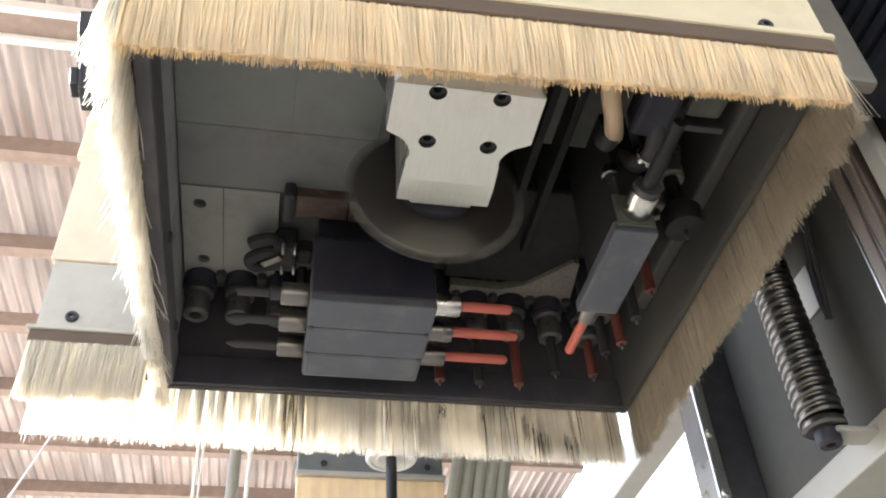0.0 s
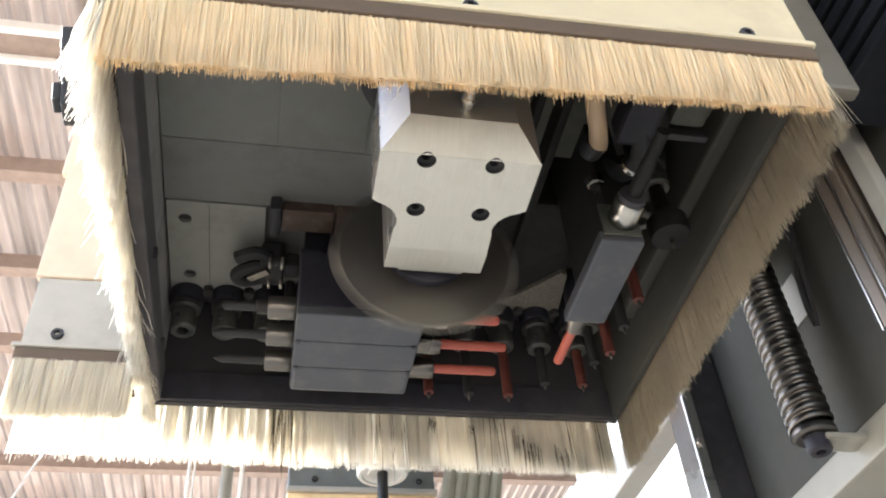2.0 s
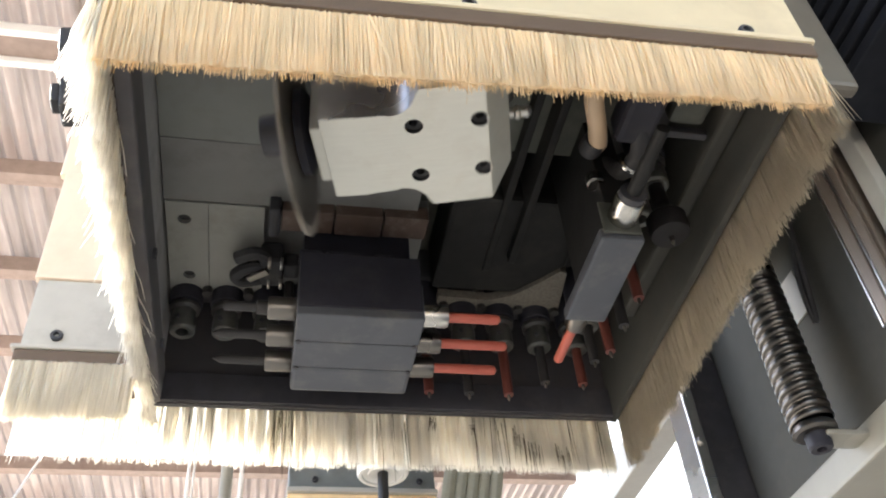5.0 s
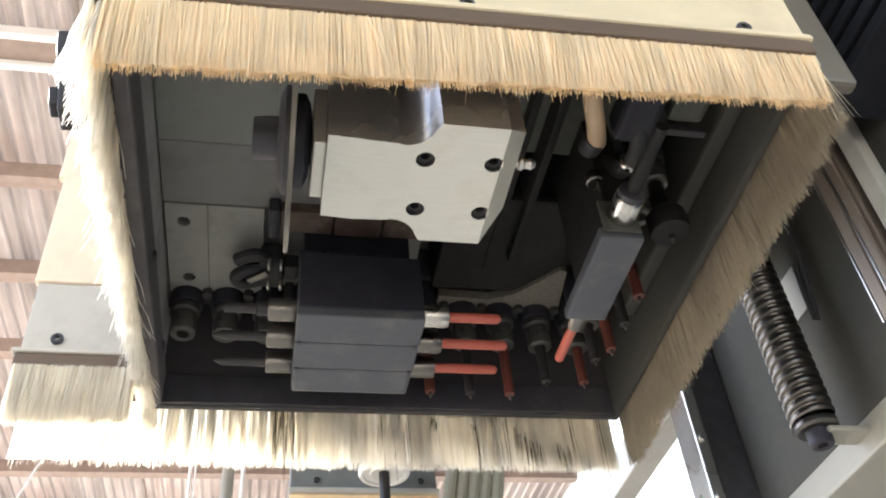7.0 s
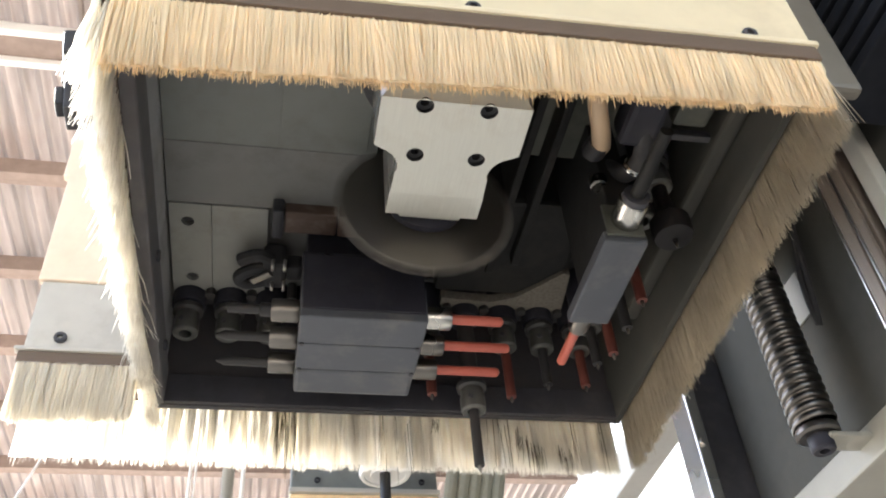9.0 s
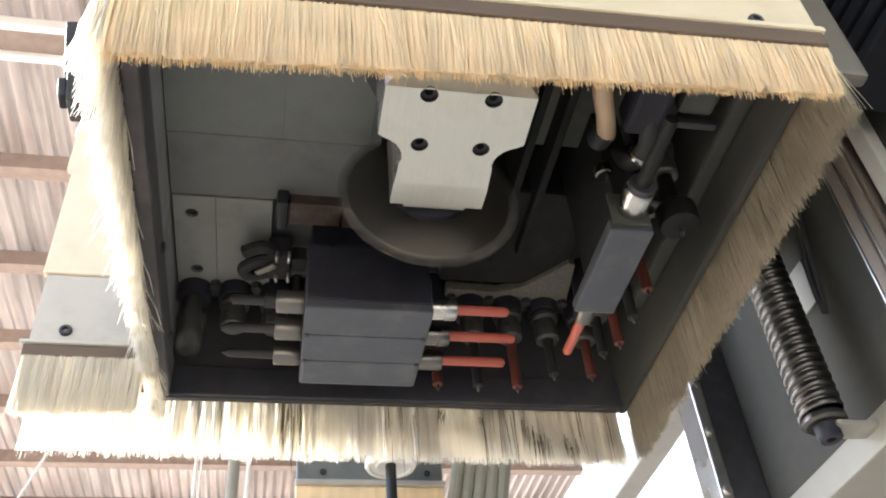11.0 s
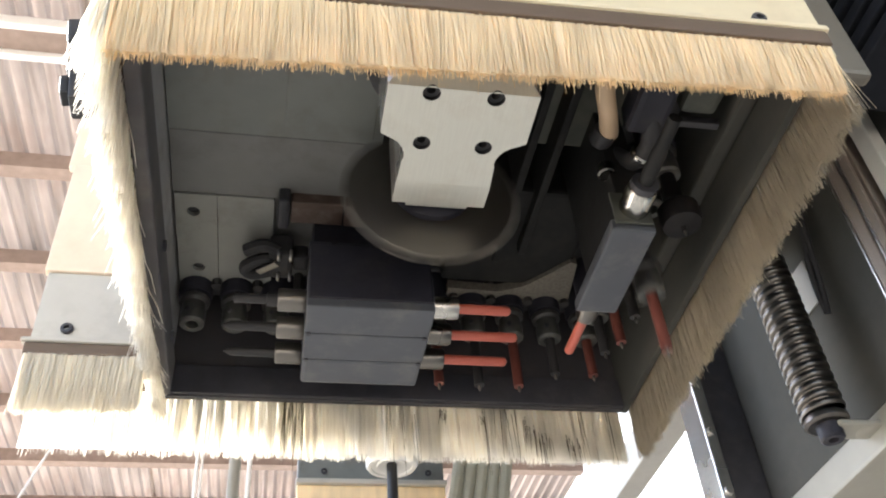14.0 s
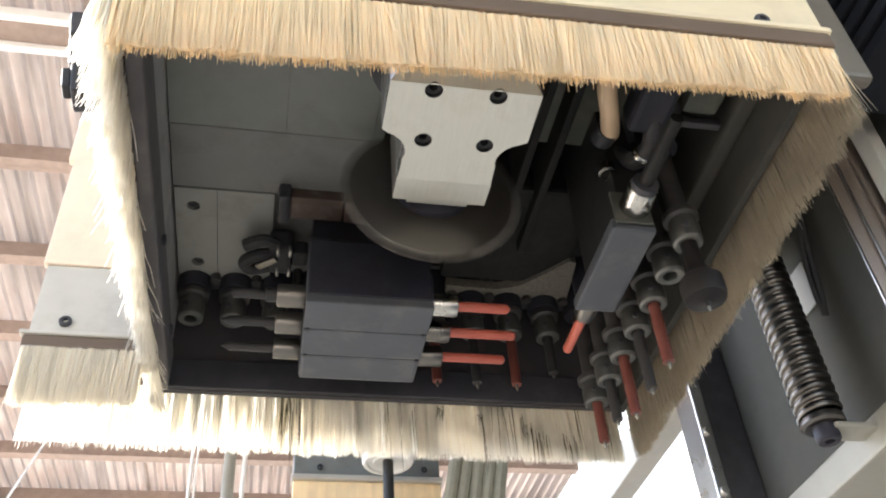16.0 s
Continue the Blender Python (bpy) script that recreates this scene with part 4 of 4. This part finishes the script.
    part("shoulder", turned([(0.0165, 0.0), (0.0192, 0.002), (0.0192, 0.006), (0.0175, 0.0085)], None, 32), SCREWSTEEL, s, smooth=True)
    part("journal", turned([(0.0045, -0.008), (0.0045, -0.0135), (0.009, -0.0138), (0.0105, -0.012), (0.0105, 0.0005)], None, 28), BLUEBLACK, s, "black end journal", smooth=True)
    part("end_flange", boxes(((0.002, -0.014, -0.0058), (0.040, 0.012, -0.0008), 0.0022)), LIGHTGREY, s, "pale end flange")
    part("clip", turned([(0.0105, 0.0), (0.013, 0.001), (0.013, 0.005), (0.011, 0.0065)], pose(0.036, -0.002, -0.0065), 24), LIGHTGREY, s, smooth=True)
    part("bearing", boxes(((-0.03, -0.03, 0.42), (0.045, 0.03, 0.5), 0.004)), SIDEGREY, s)
    s.matrix_basis = pose(0.209, 0.020, 0.0)

    b = thing("gantry_beam", "light grey machine beam running back from the hood", "machine beam")
    part("beam", boxes(((0.322, 0.45, 0.300), (0.362, 1.6, 0.36), 0.003)), PALEGREY, b)
    part("leg", boxes(((0.322, 1.5, FLOOR), (0.362, 1.58, 0.2995), 0.003)), LIGHTGREY, b)


build_carriage()


# ---- second spindle behind ----
def build_rear_unit():
    u = thing("rear_spindle_unit", "grey spindle plate with a white collar above a cream skirt", "spindle unit")
    part("plate", boxes(((-0.216, 0.58, 0.2315), (-0.008, 0.60, 0.40), 0.003)), GREYGREEN, u, "grey-green plate")
    part("ledge", boxes(((-0.218, 0.572, 0.224), (-0.006, 0.60, 0.231), 0.001)), PLATEGREY, u)
    part("skirt_panel", boxes(((-0.216, 0.578, 0.15), (-0.008, 0.60, 0.2235), 0.002)), BRISTLE_NEAR, u, "cream skirt")
    for x in (-0.179, -0.031):
        bm = bmesh.new()
        screw_head(bm, pose(x, 0.5795, 0.245) @ pose(0, 0, 0, 90, 0, 0), 0.0045, 0.003)
        part("screw", bm, BLACK, u)
    part("collar", turned([(0.012, 0.003), (0.017, 0.0), (0.019, 0.0), (0.020, 0.002), (0.027, 0.0015), (0.028, -0.001), (0.0325, -0.001), (0.0345, 0.002), (0.0345, 0.009), (0.030, 0.014), (0.02, 0.03)], pose(-0.0945, 0.50, 0.212), 40), WHITEPLASTIC, u, "white round collar", smooth=True)
    part("tool", turned([(0.0068, -0.10), (0.0072, -0.098), (0.0072, 0.02)], pose(-0.0945, 0.50, 0.212), 18), BITBLACK, u, "dark router tool", smooth=True)
    part("spindle", turned([(0.028, 0.24), (0.028, 0.40)], pose(-0.0945, 0.50, 0), 24), GREYGREEN, u, smooth=True)
    part("bracket", boxes(((-0.14, 0.47, 0.40), (-0.05, 0.60, 0.46), 0.003)), GREYGREEN, u)
    part("hanger", boxes(((-0.13, 0.50, 0.46), (-0.06, 0.58, 0.90), 0.003), ((-0.13, 0.0205, 0.90), (-0.06, 0.58, 1.0), 0.003)), GREYGREEN, u)


build_rear_unit()


def build_wires():
    w = thing("hanging_cables", "thin pale cables hanging under the roof", "cable")
    for pts, r in (([(-0.64, 3.6, 3.1), (-0.62, 3.6, 2.4), (-0.61, 3.6, 1.5)], 0.009), ([(-0.35, 3.6, 3.1), (-0.36, 3.6, 1.6)], 0.012), ([(-0.60, 3.6, 3.1), (-0.585, 3.6, 1.5)], 0.006), ([(-0.95, 3.7, 3.1), (-1.5, 3.6, 1.4)], 0.006)):
        bm = bmesh.new()
        tube(bm, pts, r, 8)
        part("cable", bm, WHITESTEEL, w, smooth=True)
    d = thing("drop_pipe", "grey drop pipe hanging under the roof", "pipe")
    part("pipe", turned([(0.030, 1.45), (0.030, 3.09)], pose(-0.43, 3.62, 0), 20), LIGHTGREY, d, smooth=True)
    part("collar", turned([(0.036, 3.05), (0.036, 3.12)], pose(-0.43, 3.62, 0), 20), LIGHTGREY, d, smooth=True)
    h = thing("rear_hoses", "bundle of pale olive hoses behind the hood", "hose")
    for k in range(5):
        bm = bmesh.new()
        x = 0.045 + 0.017 * k
        tube(bm, [(x - 0.1, 0.56, 0.95), (x, 0.62, 0.60), (x - 0.01, 0.60, 0.40), (x - 0.025, 0.58, 0.28), (x - 0.05, 0.57, 0.16)], 0.010, 10)
        part("hose", bm, PALEHOSE, h, smooth=True)


build_wires()


# ---- what moves ----
def motions():
    up, low = 0.0268, -0.020

    def saw(z, yaw):
        return pose(-0.159, -0.254, low + (up - low) * (1 - z), 0, 0, yaw)

    walk(SAW, [(t, saw(z, a)) for t, z, a in (
        (0, 0, 0), (0.4, 0, 0), (0.5, 0.07, 0), (0.6, 0.30, 0), (0.7, 0.56, 0), (0.8, 0.85, 0), (0.9, 0.98, 0), (1.0, 1, 0), (3.2, 1, 0),
        (3.3, 0.93, 0), (3.4, 0.72, 0), (3.5, 0.45, 0), (3.6, 0.26, 0), (3.7, 0.12, 0), (3.85, 0.0, 0), (4.6, 0, 0), (4.75, 0.05, 20), (4.9, 0.2, 55),
        (5.05, 0.5, 85), (5.15, 0.8, 90), (5.3, 1, 90), (7.1, 1, 90), (7.2, 0.96, 89), (7.3, 0.84, 80), (7.4, 0.55, 46), (7.5, 0.26, 13), (7.6, 0.07, 0), (7.75, 0, 0), (16, 0, 0))])
    spin = pose(0, 0.0880, 0.028) @ ALONG_Y
    walk(BLADE_PART, [(k / 30, spin @ pose(0, 0, 0, 0, 0, 72 * k)) for k in range(481)])

    def drill(ob, spells):
        x, y = ob.location.x, ob.location.y
        rows = [(0, TRAVEL)]
        for a, b, c, d in spells:
            rows += [(a, TRAVEL), (b, 0.0), (c, 0.0)]
            if d < 16:
                rows += [(d, TRAVEL)]
        if rows[-1][0] < 16:
            rows.append((16, rows[-1][1]))
        walk(ob, [(t, pose(x, y, z)) for t, z in rows])

    first = {10: (8.0, 8.1, 8.31, 8.44), 9: (8.18, 8.29, 8.53, 8.68), 8: (8.44, 8.57, 8.82, 8.95), 7: (8.78, 8.88, 9.06, 9.18), 6: (9.0, 9.1, 9.30, 9.43)}
    for k in range(5, -1, -1):
        a = 9.28 + 0.27 * (5 - k)
        first[k] = (a, a + 0.12, a + 0.3, a + 0.42)
    for k, ob in enumerate(ROW_DRILLS):
        spells = [first[k], (11.62, 11.78, 11.96, 12.15), (12.34, 12.48, 12.86, 13.10)]
        if k == 10:
            spells += [(14.69, 14.8, 16.0, 16.5)]
        drill(ob, spells)
    singles = {5: (13.2, 13.3, 13.53, 13.70), 4: (13.5, 13.6, 13.76, 13.92), 3: (13.7, 13.8, 13.97, 14.11), 2: (14.0, 14.1, 14.23, 14.36), 1: (14.2, 14.3, 14.5, 14.63), 0: (14.5, 14.6, 14.68, 14.82)}
    for k, ob in enumerate(COLUMN_DRILLS):
        drill(ob, [singles[k], (15.11, 15.28, 16.0, 16.5)])


motions()
